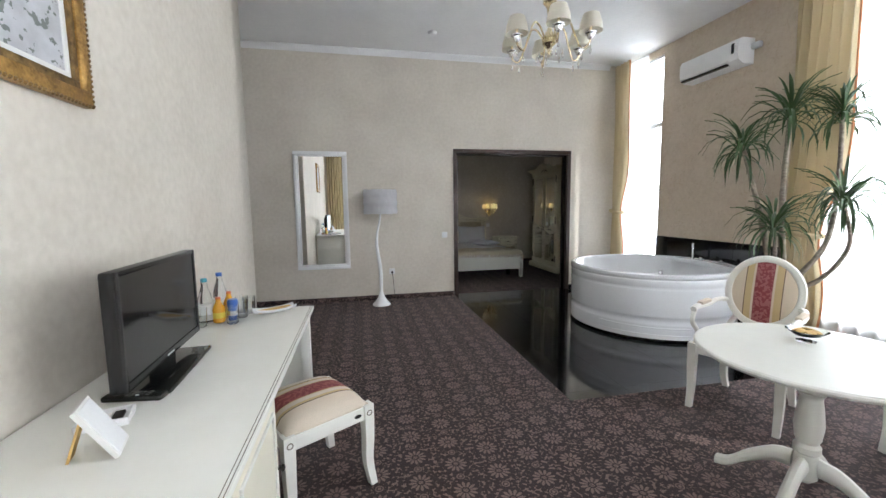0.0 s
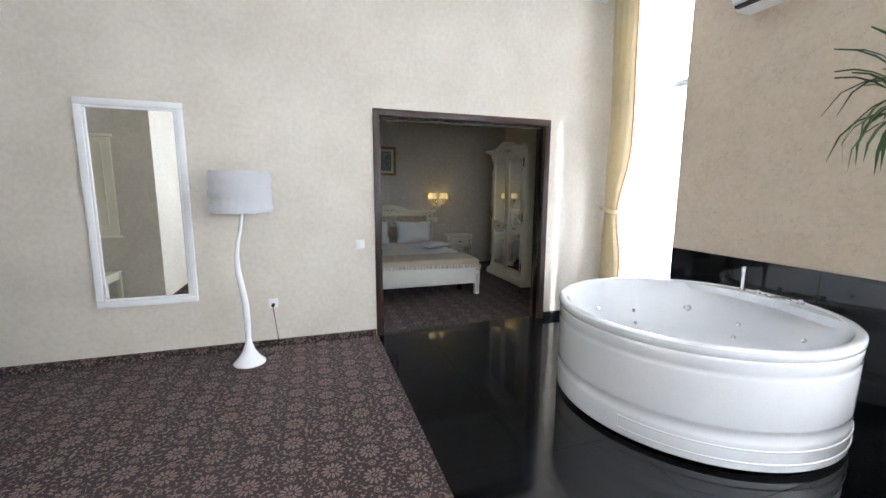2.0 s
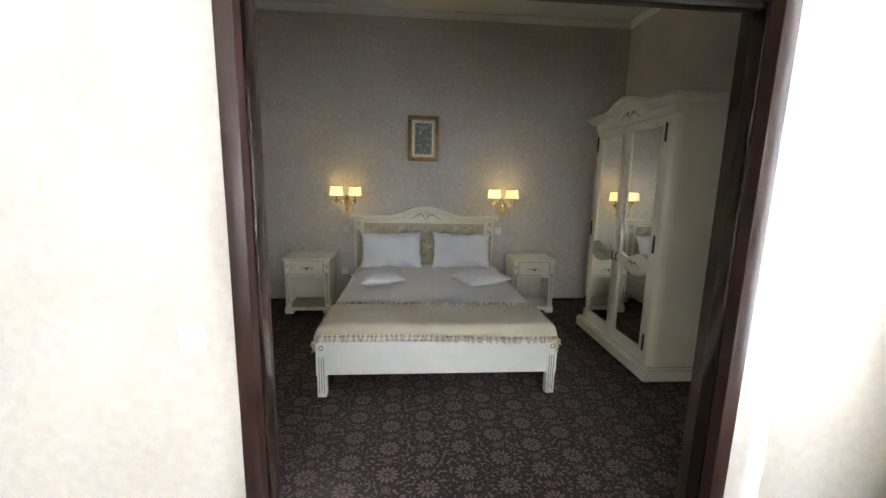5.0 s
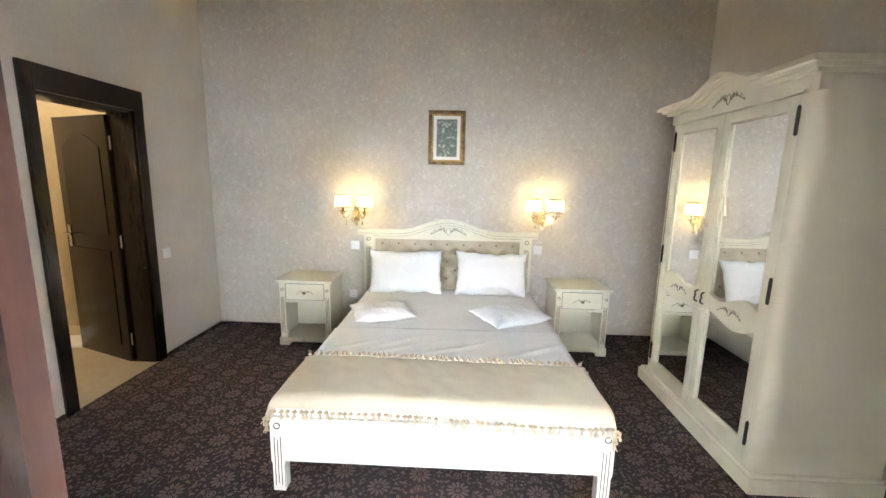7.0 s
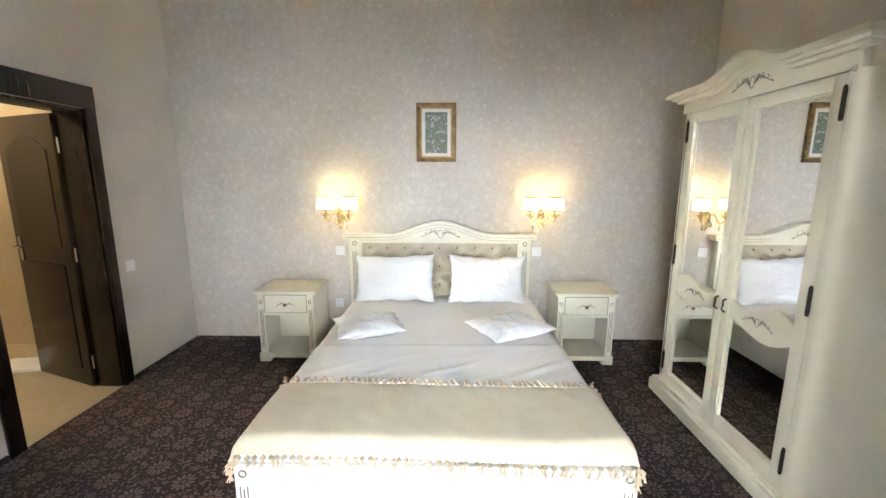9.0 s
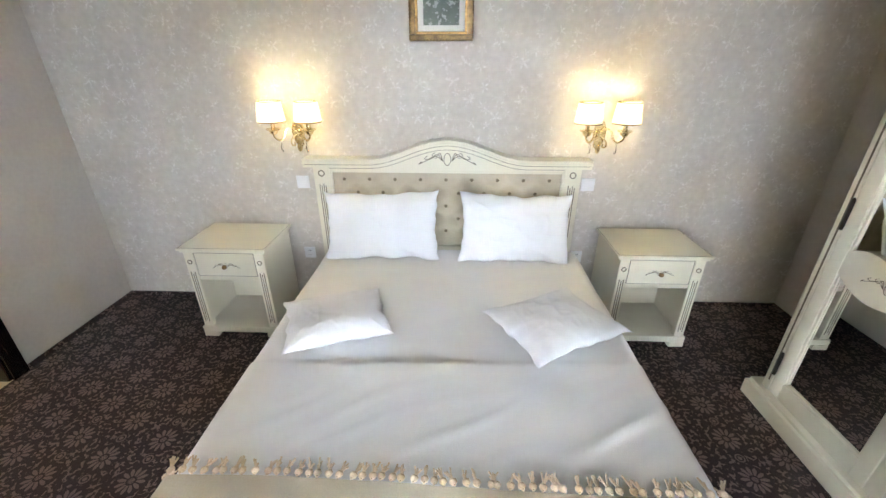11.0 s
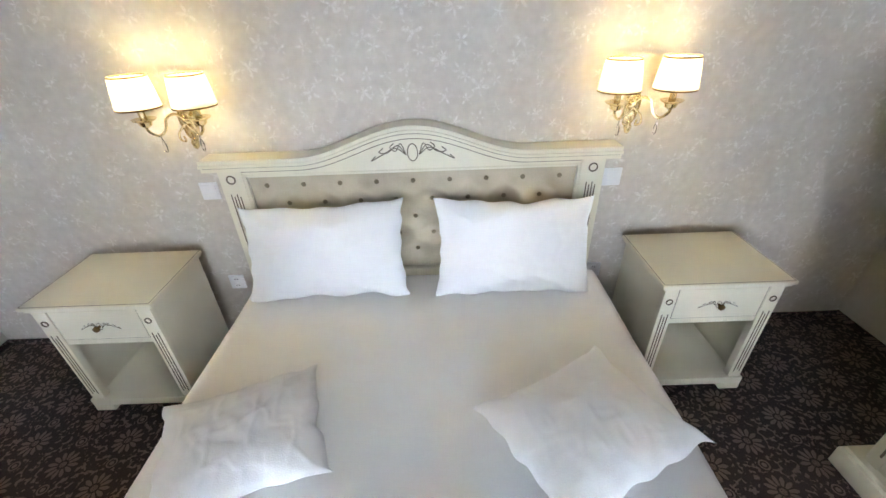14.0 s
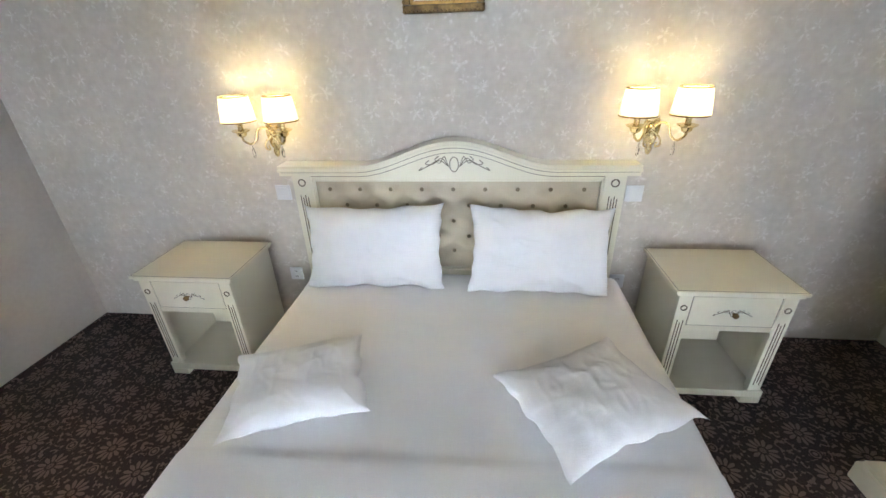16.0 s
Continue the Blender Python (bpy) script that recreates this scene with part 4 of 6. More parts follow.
part("foot", boxed(-0.11, 0.075, -0.22, 0.22, 0.0, 0.014, bevel=0.005), SCREEN, tv)
part("status_mark", boxed(0.003, 0.0036, -0.03, 0.03, 0.064, 0.07), WHITE, tv, "pale bar on the bezel")

remote = thing("remote_control", "black remote control lying on the desk", "remote control", (-0.465, 1.40, 0.745), 82)
part("body", boxed(-0.022, 0.022, -0.09, 0.09, 0, 0.018, bevel=0.007), BLACK, remote)
for k in range(10):
    part("button", boxed(-0.012 + 0.012 * (k % 3) - 0.003, -0.012 + 0.012 * (k % 3) + 0.003, -0.05 + 0.03 * (k // 3), -0.04 + 0.03 * (k // 3), 0.0175, 0.0195, bevel=0.001), WHITE if k == 3 else IRON, remote)

card = thing("card_stand", "white slanted card with a brown prop on the desk", "card stand", (-0.40, 1.10, 0.745), 16)
tilt = Matrix.Translation((0.052, 0, 0.004)) @ Matrix.Rotation(radians(-30), 4, "Y")
bm = boxed(-0.012, 0.0, -0.05, 0.05, 0.0, 0.15, bevel=0.002)
bm.transform(tilt)
part("board", bm, PAPER, card)
bm = boxed(0.0002, 0.0015, -0.042, 0.042, 0.008, 0.142)
bm.transform(tilt)
part("sheet", bm, WHITE, card)
part("prop", slab(bmesh.new(), [(-0.058, 0.0), (-0.052, 0.0), (-0.016, 0.112), (-0.022, 0.112)], "y", -0.022, 0.022), SNACK, card, "brown cardboard prop")

tray = thing("amenity_tray", "small white tray with dark sachets on the desk", "tray", (-0.47, 1.26, 0.745), 15)
bm = boxed(-0.06, 0.06, -0.045, 0.045, 0, 0.006, bevel=0.002)
for b in ((-0.06, -0.055, -0.045, 0.045), (0.055, 0.06, -0.045, 0.045), (-0.055, 0.055, -0.045, -0.04), (-0.055, 0.055, 0.04, 0.045)):
    box(bm, *b, 0.006, 0.022)
part("dish", bm, WHITE, tray)
for k in range(3):
    part("sachet", boxed(-0.045 + 0.03 * k, -0.02 + 0.03 * k, -0.03, 0.03, 0.0065, 0.012 + 0.002 * k, bevel=0.002), IRON if k != 1 else PAPER, tray)

snack = thing("snack_dish", "white boat-shaped dish with pastry sticks on the desk", "dish", (-0.24, 2.40, 0.745), 28)


def boat(u, v):
    a, b = 2 * u - 1, 2 * v - 1
    return (0.115 * a, 0.04 * b * (1 - 0.25 * a * a), 0.004 + 0.022 * (abs(b) ** 3) + 0.014 * a * a)


part("dish", grid_sheet(bmesh.new(), 20, 12, boat, 0.003), GLOSS_WHITE, snack)
for k in range(4):
    part("pastry_stick", tube(bmesh.new(), [(-0.09, -0.015 + 0.010 * k, 0.018 + 0.004 * (k % 2)), (0.09, -0.018 + 0.012 * k, 0.021 + 0.004 * (k % 2))], 0.0065, 7), SNACK, snack)


def bottle(at, body, height, cap, label, text, r=0.034):
    b = thing("bottle", text, "bottle", at, group="drinks on the desk")
    h = height
    part("body", lathe(bmesh.new(), [(r * 0.7, 0), (r, 0.006), (r, 0.5 * h), (r * 0.95, 0.58 * h), (r * 0.45, 0.82 * h), (r * 0.40, 0.92 * h), (r * 0.40, 0.93 * h)], seg=20), body, b)
    part("cap", lathe(bmesh.new(), [(r * 0.46, 0.925 * h), (r * 0.46, h), (r * 0.4, h * 1.005), (r * 0.1, h * 1.006)], seg=16), cap, b)
    part("label", lathe(bmesh.new(), [(r * 1.012, 0.20 * h), (r * 1.012, 0.42 * h)], seg=20), label, b)


bottle((-0.555, 2.28, 0.745), GLASS, 0.235, WATER_BLUE, PAPER, "clear glass water bottle with a teal cap")
bottle((-0.52, 2.40, 0.745), GLASS, 0.245, BLUE, PAPER, "clear glass water bottle with a blue cap")
bottle((-0.49, 2.27, 0.745), JUICE, 0.135, RED_CAP, YELLOW, "small bottle of orange juice", 0.029)
bottle((-0.465, 2.36, 0.745), JUICE, 0.145, RED_CAP, YELLOW, "small bottle of orange juice", 0.029)
can = thing("drink_can", "blue and silver drink can on the desk", "can", (-0.43, 2.30, 0.745))
part("body", lathe(bmesh.new(), [(0.022, 0), (0.027, 0.006), (0.027, 0.105), (0.022, 0.115), (0.004, 0.113)], seg=20), BLUE, can)
part("band", lathe(bmesh.new(), [(0.0274, 0.03), (0.0274, 0.055)], seg=20), CHROME, can)


def tumbler(at):
    g = thing("drinking_glass", "clear drinking glass upside-up on the desk", "glass", at, group="glasses on the desk")
    part("glass", lathe(bmesh.new(), [(0.024, 0.0), (0.028, 0.004), (0.033, 0.095), (0.0315, 0.095), (0.0265, 0.010), (0.004, 0.010)], seg=22), GLASS, g)
    return g


g = tumbler((-0.415, 2.235, 0.745))
for p in ((-0.555, 2.20, 0.745), (-0.40, 2.35, 0.745), (-0.385, 2.44, 0.745), (-0.43, 2.47, 0.745)):
    copy_thing(g, pose(*p))


def picture(name, label, origin, turn, w, h, canvas, outer, mat_w, rim):
    """A framed picture; it hangs on a wall behind it (y = 0) and faces -y at its own origin."""
    p = thing(name, label, "picture", origin, turn)

    def rail(bm, inset, width, y0, y1, bevel):
        a, b = w / 2 - inset, h / 2 - inset
        box(bm, -a, a, y0, y1, b - width, b, bevel=bevel)
        box(bm, -a, a, y0, y1, -b, -b + width, bevel=bevel)
        box(bm, -a, -a + width, y0, y1, -b + width, b - width, bevel=bevel)
        box(bm, a - width, a, y0, y1, -b + width, b - width, bevel=bevel)
        return bm

    frame_part = part("frame", rail(bmesh.new(), 0, outer, -0.035, -0.002, 0.008), rim, p, "carved gilt frame")
    bm = bmesh.new()
    steps = int(w / 0.017)
    for k in range(steps):
        for s in (-1, 1):
            bmesh.ops.create_icosphere(bm, subdivisions=1, radius=0.0075, matrix=Matrix.Translation((-w / 2 + (k + 0.5) * w / steps, -0.033, s * (h / 2 - 0.006))))
    steps = int(h / 0.017)
    for k in range(steps):
        for s in (-1, 1):
            bmesh.ops.create_icosphere(bm, subdivisions=1, radius=0.0075, matrix=Matrix.Translation((s * (w / 2 - 0.006), -0.033, -h / 2 + (k + 0.5) * h / steps)))
    part("beading", bm, BRONZE, frame_part, "dark beaded edge")
    part("inner_frame", rail(bmesh.new(), outer, outer * 0.45, -0.028, -0.004, 0.003), BRONZE if rim is GILT else GILT, p)
    part("mat", rail(bmesh.new(), outer * 1.45, mat_w, -0.018, -0.004, 0.002), PAPER, p, "pale mount")
    a, b = w / 2 - outer * 1.45 - mat_w, h / 2 - outer * 1.45 - mat_w
    part("canvas", boxed(-a, a, -0.013, -0.004, -b, b), canvas, p, "muted painted flowers")
    return p


picture("painting", "flower painting in a wide gilt frame on the wall", (WEST, 1.44, 2.03), 90, 0.56, 0.66, CANVAS_PALE, 0.055, 0.02, GILT)
picture("painting", "small dark floral painting in a gilt frame above the bed", (2.338, B_NORTH, 1.922), 0, 0.345, 0.495, CANVAS_DARK, 0.032, 0.03, BRONZE)

# tall mirror on the partition wall
m = thing("wall_mirror", "tall mirror in a white moulded frame on the wall", "mirror")
mx0, mx1, mz0, mz1, my = -0.595, 0.11, 0.48, 2.095, NORTH
for width, inset, y0 in ((0.05, 0.0, my - 0.032), (0.02, 0.05, my - 0.022)):
    for k, b in enumerate(((mx0 + inset, mx1 - inset, mz1 - inset - width, mz1 - inset), (mx0 + inset, mx1 - inset, mz0 + inset, mz0 + inset + width), (mx0 + inset, mx0 + inset + width, mz0 + inset + width, mz1 - inset - width), (mx1 - inset - width, mx1 - inset, mz0 + inset + width, mz1 - inset - width))):
        part("frame" if inset == 0 else "inner_moulding", boxed(b[0], b[1], y0, my - 0.002, b[2], b[3], bevel=0.007), GLOSS_WHITE, m)
part("mirror_glass", boxed(mx0 + 0.069, mx1 - 0.069, my - 0.012, my - 0.004, mz0 + 0.069, mz1 - 0.069), MIRROR, m)

# floor lamp with a wavy stem
lamp = thing("floor_lamp", "white floor lamp with a wavy stem and ruffled drum shade", "floor lamp", (0.515, 5.46, 0))
part("base", lathe(bmesh.new(), [(0.12, 0.0), (0.124, 0.008), (0.118, 0.018), (0.085, 0.05), (0.05, 0.105), (0.028, 0.17), (0.02, 0.22)], seg=40), GLOSS_WHITE, lamp)
stem = curve_points([(0, 0, 0.20), (0.0, 0, 0.30), (-0.006, 0, 0.52), (-0.042, 0, 0.80), (-0.034, 0, 0.98), (0.0, 0, 1.14), (0.018, 0, 1.30)], 8)
part("stem", tube(bmesh.new(), stem, [0.020 + 0.006 * math.sin(k * 0.12) for k in range(len(stem))], 12), GLOSS_WHITE, lamp)
bm = bmesh.new()
rows = []
for j in range(15):
    z = 1.245 + 0.32 * j / 14
    ring = []
    for k in range(90):
        a = 2 * math.pi * k / 90
        r = 0.218 + 0.008 * noise.noise((math.cos(a) * 7, math.sin(a) * 7, z * 16)) + (0.0, 0.008, 0.005, 0.002, -0.002)[j % 5]
        ring.append(bm.verts.new((0.018 + r * math.cos(a), r * math.sin(a), z + 0.009 * noise.noise((math.cos(a) * 6, math.sin(a) * 6, z * 2)))))
    rows.append(ring)
for a, b in zip(rows, rows[1:]):
    for k in range(90):
        bm.faces.new((a[k], a[(k + 1) % 90], b[(k + 1) % 90], b[k]))
bmesh.ops.solidify(bm, geom=bm.faces[:], thickness=0.004)
part("shade", bm, LAMP_SHADE, lamp, "white ruffled cloth drum shade")
part("shade_ring", lathe(bmesh.new(), [(0.016, 1.29), (0.016, 1.33)], seg=12), CHROME, lamp)
bm = bmesh.new()
for k in range(3):
    a = 2.1 * k
    tube(bm, [(0.012 * math.cos(a), 0.012 * math.sin(a), 1.32), (0.218 * math.cos(a), 0.218 * math.sin(a), 1.30)], 0.003, 6)
part("shade_spokes", bm, CHROME, lamp)


def socket(name, label, x, z, y, plug=False, wide=0.08, count=1):
    s = thing(name, label, "socket", (x, y, z))
    part("plate", boxed(-wide / 2, wide / 2, -0.012, 0, -0.04, 0.04, bevel=0.004), WHITE, s)
    for k in range(count):
        dz = 0 if count == 1 else (0.018 if k else -0.018)
        part("insert", lathe(bmesh.new(), [(0.02 if count == 1 else 0.014, 0), (0.02 if count == 1 else 0.014, 0.003), (0.016 if count == 1 else 0.011, 0.001), (0.003, 0.001)], at=(0, -0.012, dz), seg=18, matrix=Matrix.Rotation(radians(90), 4, "X")), WHITE, s)
        for d in (-0.006, 0.006):
            part("hole", boxed(d - 0.002, d + 0.002, -0.0145, -0.013, dz - 0.002, dz + 0.002), BLACK, s)
    if plug:
        part("plug", lathe(bmesh.new(), [(0.016, 0), (0.015, 0.03), (0.008, 0.036)], at=(0, -0.012, -0.012), seg=14, matrix=Matrix.Rotation(radians(90), 4, "X")), BLACK, s)
    return s


socket("power_socket", "white wall socket with a black plug", 0.69, 0.41, NORTH, True)
cable = curve_points([(0.69, NORTH - 0.05, 0.39), (0.70, NORTH - 0.06, 0.30), (0.715, NORTH - 0.03, 0.12), (0.72, NORTH - 0.06, 0.005), (0.68, 5.60, 0.004), (0.60, 5.55, 0.004), (0.56, 5.50, 0.004)], 7)
solid("lamp_cable", tube(bmesh.new(), cable, 0.0035, 6), BLACK, "thin black cable from the lamp to the socket", "cable")


def switch(label, m_at, turn):
    s = thing("light_switch", label, "switch", m_at, turn)
    part("plate", boxed(-0.041, 0.041, -0.009, 0, -0.041, 0.041, bevel=0.003), WHITE, s)
    part("rocker", boxed(-0.03, 0.03, -0.0125, -0.008, -0.03, 0.03, bevel=0.002), WHITE, s)


switch("white light switch beside the wide doorway", (1.475, NORTH, 0.917), 0)
switch("white light switch on the bedroom wall", (B_WEST, 8.463, 0.876), 90)
switch("white light switch beside the bathroom door", (B_WEST, 7.26, 0.88), 90)
switch("white light switch beside the headboard", (1.45, B_NORTH, 0.875), 0)
switch("white light switch beside the headboard", (3.255, B_NORTH, 0.875), 0)
socket("power_socket", "white double wall socket beside the bed", 1.424, 0.374, B_NORTH, False, 0.075, 2)
socket("power_socket", "white double wall socket beside the bed", 3.25, 0.374, B_NORTH, False, 0.075, 2)
sm = thing("smoke_detector", "small round white ceiling detector", "smoke detector", (1.2, 5.06, CEIL))
part("body", lathe(bmesh.new(), [(0.055, 0), (0.055, -0.012), (0.045, -0.03), (0.03, -0.035), (0.004, -0.036)], seg=24), WHITE, sm)


def chandelier():
    c = thing("chandelier", "brass chandelier with white shades and crystal drops", "chandelier", (1.69, 2.93, 0))
    part("canopy", lathe(bmesh.new(), [(0.065, CEIL), (0.06, CEIL - 0.02), (0.02, CEIL - 0.05), (0.006, CEIL - 0.06)], seg=24), BRASS, c)
    part("chain", tube(bmesh.new(), [(0, 0, CEIL - 0.05), (0, 0, 2.86)], 0.007, 8), BRASS, c)
    part("column", lathe(bmesh.new(), [(0.010, 2.88), (0.05, 2.86), (0.05, 2.83), (0.028, 2.81), (0.02, 2.78), (0.012, 2.72), (0.012, 2.66), (0.022, 2.63), (0.04, 2.60), (0.055, 2.57), (0.05, 2.54), (0.03, 2.52), (0.012, 2.50), (0.016, 2.48), (0.004, 2.46)], seg=24), BRASS, c)
    for k in range(6):
        a = radians(15 + 60 * k)
        w = Vector((math.cos(a), math.sin(a), 0))

        def at(r, z):
            return w * r + Vector((0, 0, z))
        part("arm", tube(bmesh.new(), curve_points([at(0.04, 2.57), at(0.10, 2.66), at(0.15, 2.66), at(0.19, 2.56), at(0.24, 2.46), at(0.29, 2.48), at(0.30, 2.53)], 6), 0.007, 7), BRASS, c)
        part("drip_pan", lathe(bmesh.new(), [(0.006, 2.50), (0.022, 2.515), (0.028, 2.54), (0.04, 2.545), (0.043, 2.552), (0.01, 2.548)], at=w * 0.30, seg=18), CHROME, c)
        part("candle", lathe(bmesh.new(), [(0.011, 2.545), (0.011, 2.63)], at=w * 0.30, seg=12), BRASS, c)
        bm = lathe(bmesh.new(), [(0.082, 2.56), (0.075, 2.615), (0.056, 2.675), (0.0545, 2.675), (0.0735, 2.615), (0.0805, 2.56)], at=w * 0.30, seg=24, closed=True)
        part("shade", bm, SHADE, c, "white cloth shade")
        for r, z in ((0.24, 2.375), (0.30, 2.405), (0.10, 2.42)):
            part("crystal_drop", lathe(bmesh.new(), [(0.001, z + 0.07), (0.003, z + 0.045), (0.010, z + 0.02), (0.006, z + 0.004), (0.001, z)], at=w * r, seg=6), CRYSTAL, c)


chandelier()

# coat rack and bench in the alcove
rack = thing("coat_rack", "cream panelled wall coat rack with dark iron hooks", "coat rack", (-1.55, ALCOVE_S, 0))
outline = [(-0.45, 0.88), (0.45, 0.88), (0.45, 2.0)] + [(0.45 - 0.9 * k / 20, 2.0 + 0.10 * (0.5 - 0.5 * math.cos(2 * math.pi * k / 20))) for k in range(1, 20)] + [(-0.45, 2.0)]
part("panel", slab(bmesh.new(), outline, "y", 0.001, 0.025), CREAM, rack)
bm = bmesh.new()
for b in ((-0.37, -0.355, 0.98, 1.95), (0.355, 0.37, 0.98, 1.95), (-0.355, 0.355, 0.98, 0.995), (-0.355, 0.355, 1.935, 1.95)):
    box(bm, b[0], b[1], 0.024, 0.034, b[2], b[3], bevel=0.003)
part("moulding", bm, CREAM, rack)
part("cornice", boxed(-0.48, 0.48, 0.001, 0.06, 2.0, 2.035, bevel=0.008), CREAM, rack)
part("sill", boxed(-0.48, 0.48, 0.001, 0.05, 0.85, 0.88, bevel=0.006), CREAM, rack)
for x, z in ((0.23, 1.84), (-0.09, 1.85), (0.09, 1.66), (-0.24, 1.67), (-0.36, 1.84)):
    part("hook", tube(bmesh.new(), curve_points([(x, 0.025, z + 0.06), (x, 0.05, z + 0.07), (x, 0.035, z + 0.01), (x, 0.04, z - 0.03), (x, 0.085, z - 0.03), (x, 0.09, z + 0.005)], 5), 0.007, 7), IRON, rack, "dark iron coat hook")
bench = thing("slatted_bench", "cream slatted luggage bench below the coat rack", "bench", (-1.55, ALCOVE_S + 0.24, 0))
for k in range(9):
    part("slat", boxed(-0.45 + 0.102 * k, -0.45 + 0.102 * k + 0.075, -0.2, 0.2, 0.445, 0.465, bevel=0.004), CREAM, bench)
for y0, y1 in ((-0.185, -0.163), (0.163, 0.185)):
    part("apron", boxed(-0.42, 0.42, y0, y1, 0.37, 0.445, bevel=0.003), CREAM, bench)
for x0 in (-0.435, 0.39):
    part("apron", boxed(x0 + 0.01, x0 + 0.035, -0.163, 0.163, 0.37, 0.445, bevel=0.003), CREAM, bench)
    for y0 in (-0.195, 0.15):
        part("leg", boxed(x0, x0 + 0.045, y0, y0 + 0.045, 0, 0.445, bevel=0.004), CREAM, bench)

# ---- bedroom ----
BX0, BX1, BY0 = 1.585, 3.227, 6.965
BC = (BX0 + BX1) / 2


def flute(x0, x1, y, z0, z1, n=3):
    """Dark carved grooves, as thin inlays on a face across y."""
    bm = bmesh.new()
    for k in range(n):
        x = x0 + (x1 - x0) * (k + 0.5) / n
        box(bm, x - 0.0022, x + 0.0022, y - 0.0012, y + 0.001, z0 + 0.012 * (k % 2), z1 - 0.012 * (k % 2))
    return bm


def scroll(cx, cz, y, size, lean=0.0012):
    """A carved leaf scroll on a face across y: an oval between two curling sprays."""
    bm = bmesh.new()
    tube(bm, [(cx + 0.11 * size * math.cos(a), y, cz + 0.19 * size * math.sin(a)) for a in (2 * math.pi * k / 18 for k in range(19))], 0.011 * size, 5)
    for s in (-1, 1):
        for x1, z1, lift in ((0.9, -0.16, 0.10), (0.72, 0.02, 0.16), (0.48, 0.12, 0.2)):
            pts = [(cx + s * 0.14 * size, y, cz - 0.05 * size), (cx + s * (0.3 * x1 + 0.1) * size, y, cz + lift * size), (cx + s * x1 * 0.75 * size, y, cz + z1 * size * 0.3), (cx + s * x1 * size, y, cz + z1 * size), (cx + s * (x1 - 0.09) * size, y, cz + (z1 + 0.09) * size)]
            tube(bm, curve_points(pts, 5), 0.011 * size, 5)
    return bm


def crest(x, c, half, rise):
    d = abs(x - c) / half
    return rise * (0.5 + 0.5 * math.cos(math.pi * min(1, d)))


def bed():
    b = thing("bed", "cream double bed with tufted headboard and fluted legs", "bed", (0, 0, 0))
    part("footboard", boxed(BX0 + 0.06, BX1 - 0.06, BY0 + 0.008, BY0 + 0.035, 0.155, 0.39, bevel=0.004), IVORY, b)
    for x0, x1 in ((BX0 + 0.01, BX0 + 0.035), (BX1 - 0.035, BX1 - 0.01)):
        part("side_rail", boxed(x0, x1, BY0 + 0.05, 9.04, 0.155, 0.37, bevel=0.003), IVORY, b)
    for x0 in (BX0, BX1 - 0.07):
        leg = part("leg", slab(bmesh.new(), [(x0 + 0.006, 0), (x0 + 0.064, 0), (x0 + 0.064, 0.15), (x0 + 0.07, 0.16), (x0 + 0.07, 0.395), (x0, 0.395), (x0, 0.16), (x0 + 0.006, 0.15)], "y", BY0, BY0 + 0.06), IVORY, b)
        part("fluting", flute(x0 + 0.012, x0 + 0.058, BY0, 0.03, 0.29), PATINA, leg)
        part("ring", ring_mark(bmesh.new(), x0 + 0.035, BY0 - 0.001, 0.35, "y", 0.017), PATINA, leg)
    for x in (BX0 + 0.16, BX1 - 0.2):
        part("support_leg", boxed(x, x + 0.05, BY0 + 0.3, BY0 + 0.35, 0, 0.16), BLACK, b, "dark support leg")
    part("slat_base", boxed(BX0 + 0.04, BX1 - 0.04, BY0 + 0.05, 9.03, 0.20, 0.30), CREAM, b)
    # headboard
    y0, y1 = 9.06, 9.135
    h0, h1 = 1.535, 3.20
    for x0 in (h0 + 0.02, h1 - 0.12):
        p = part("headboard_post", boxed(x0, x0 + 0.10, y0, y1, 0, 0.998, bevel=0.004), CREAM, b)
        part("fluting", flute(x0 + 0.025, x0 + 0.075, y0, 0.40, 0.89, 4), PATINA, p)
        part("ring", ring_mark(bmesh.new(), x0 + 0.05, y0 - 0.001, 0.955, "y", 0.02), PATINA, p)
    n = 48
    top = [(h0 + 0.12 + (h1 - h0 - 0.24) * k / n, 1.0 + crest(h0 + 0.12 + (h1 - h0 - 0.24) * k / n, BC - 0.03, 0.48, 0.115)) for k in range(n + 1)]
    low = [(x, 0.972) for x, z in reversed(top)]
    part("crest_rail", slab(bmesh.new(), low + top, "y", y0 + 0.006, y1), CREAM, b)
    bm = bmesh.new()
    for lo, hi, a, c in ((0.0, 0.022, y0 - 0.022, y1), (0.022, 0.034, y0 - 0.036, y1 + 0.006), (0.034, 0.05, y0 - 0.028, y1 + 0.004)):
        xs = [h0 - 0.03 + (h1 - h0 + 0.06) * k / 64 for k in range(65)]
        up = [(x, 0.996 + hi + crest(x, BC - 0.03, 0.48, 0.115)) for x in xs]
        dn = [(x, 0.996 + lo + crest(x, BC - 0.03, 0.48, 0.115)) for x in reversed(xs)]
        slab(bm, dn + up, "y", a, c)
    part("cap_moulding", bm, CREAM, b)
    for dz, yy in ((-0.006, y0 + 0.004), (0.022, y0 - 0.024), (0.052, y0 - 0.026)):
        line = [(h0 - 0.02 + (h1 - h0 + 0.04) * k / 64, yy, 0.992 + dz + crest(h0 - 0.02 + (h1 - h0 + 0.04) * k / 64, BC - 0.03, 0.48, 0.115)) for k in range(65)]
        part("edge_line", tube(bmesh.new(), line if dz > 0 else line[5:-5], 0.0013, 5), PATINA, b)
    part("carving", scroll(BC - 0.03, 1.045, y0 + 0.003, 0.19), PATINA, b, "carved leaf scroll")
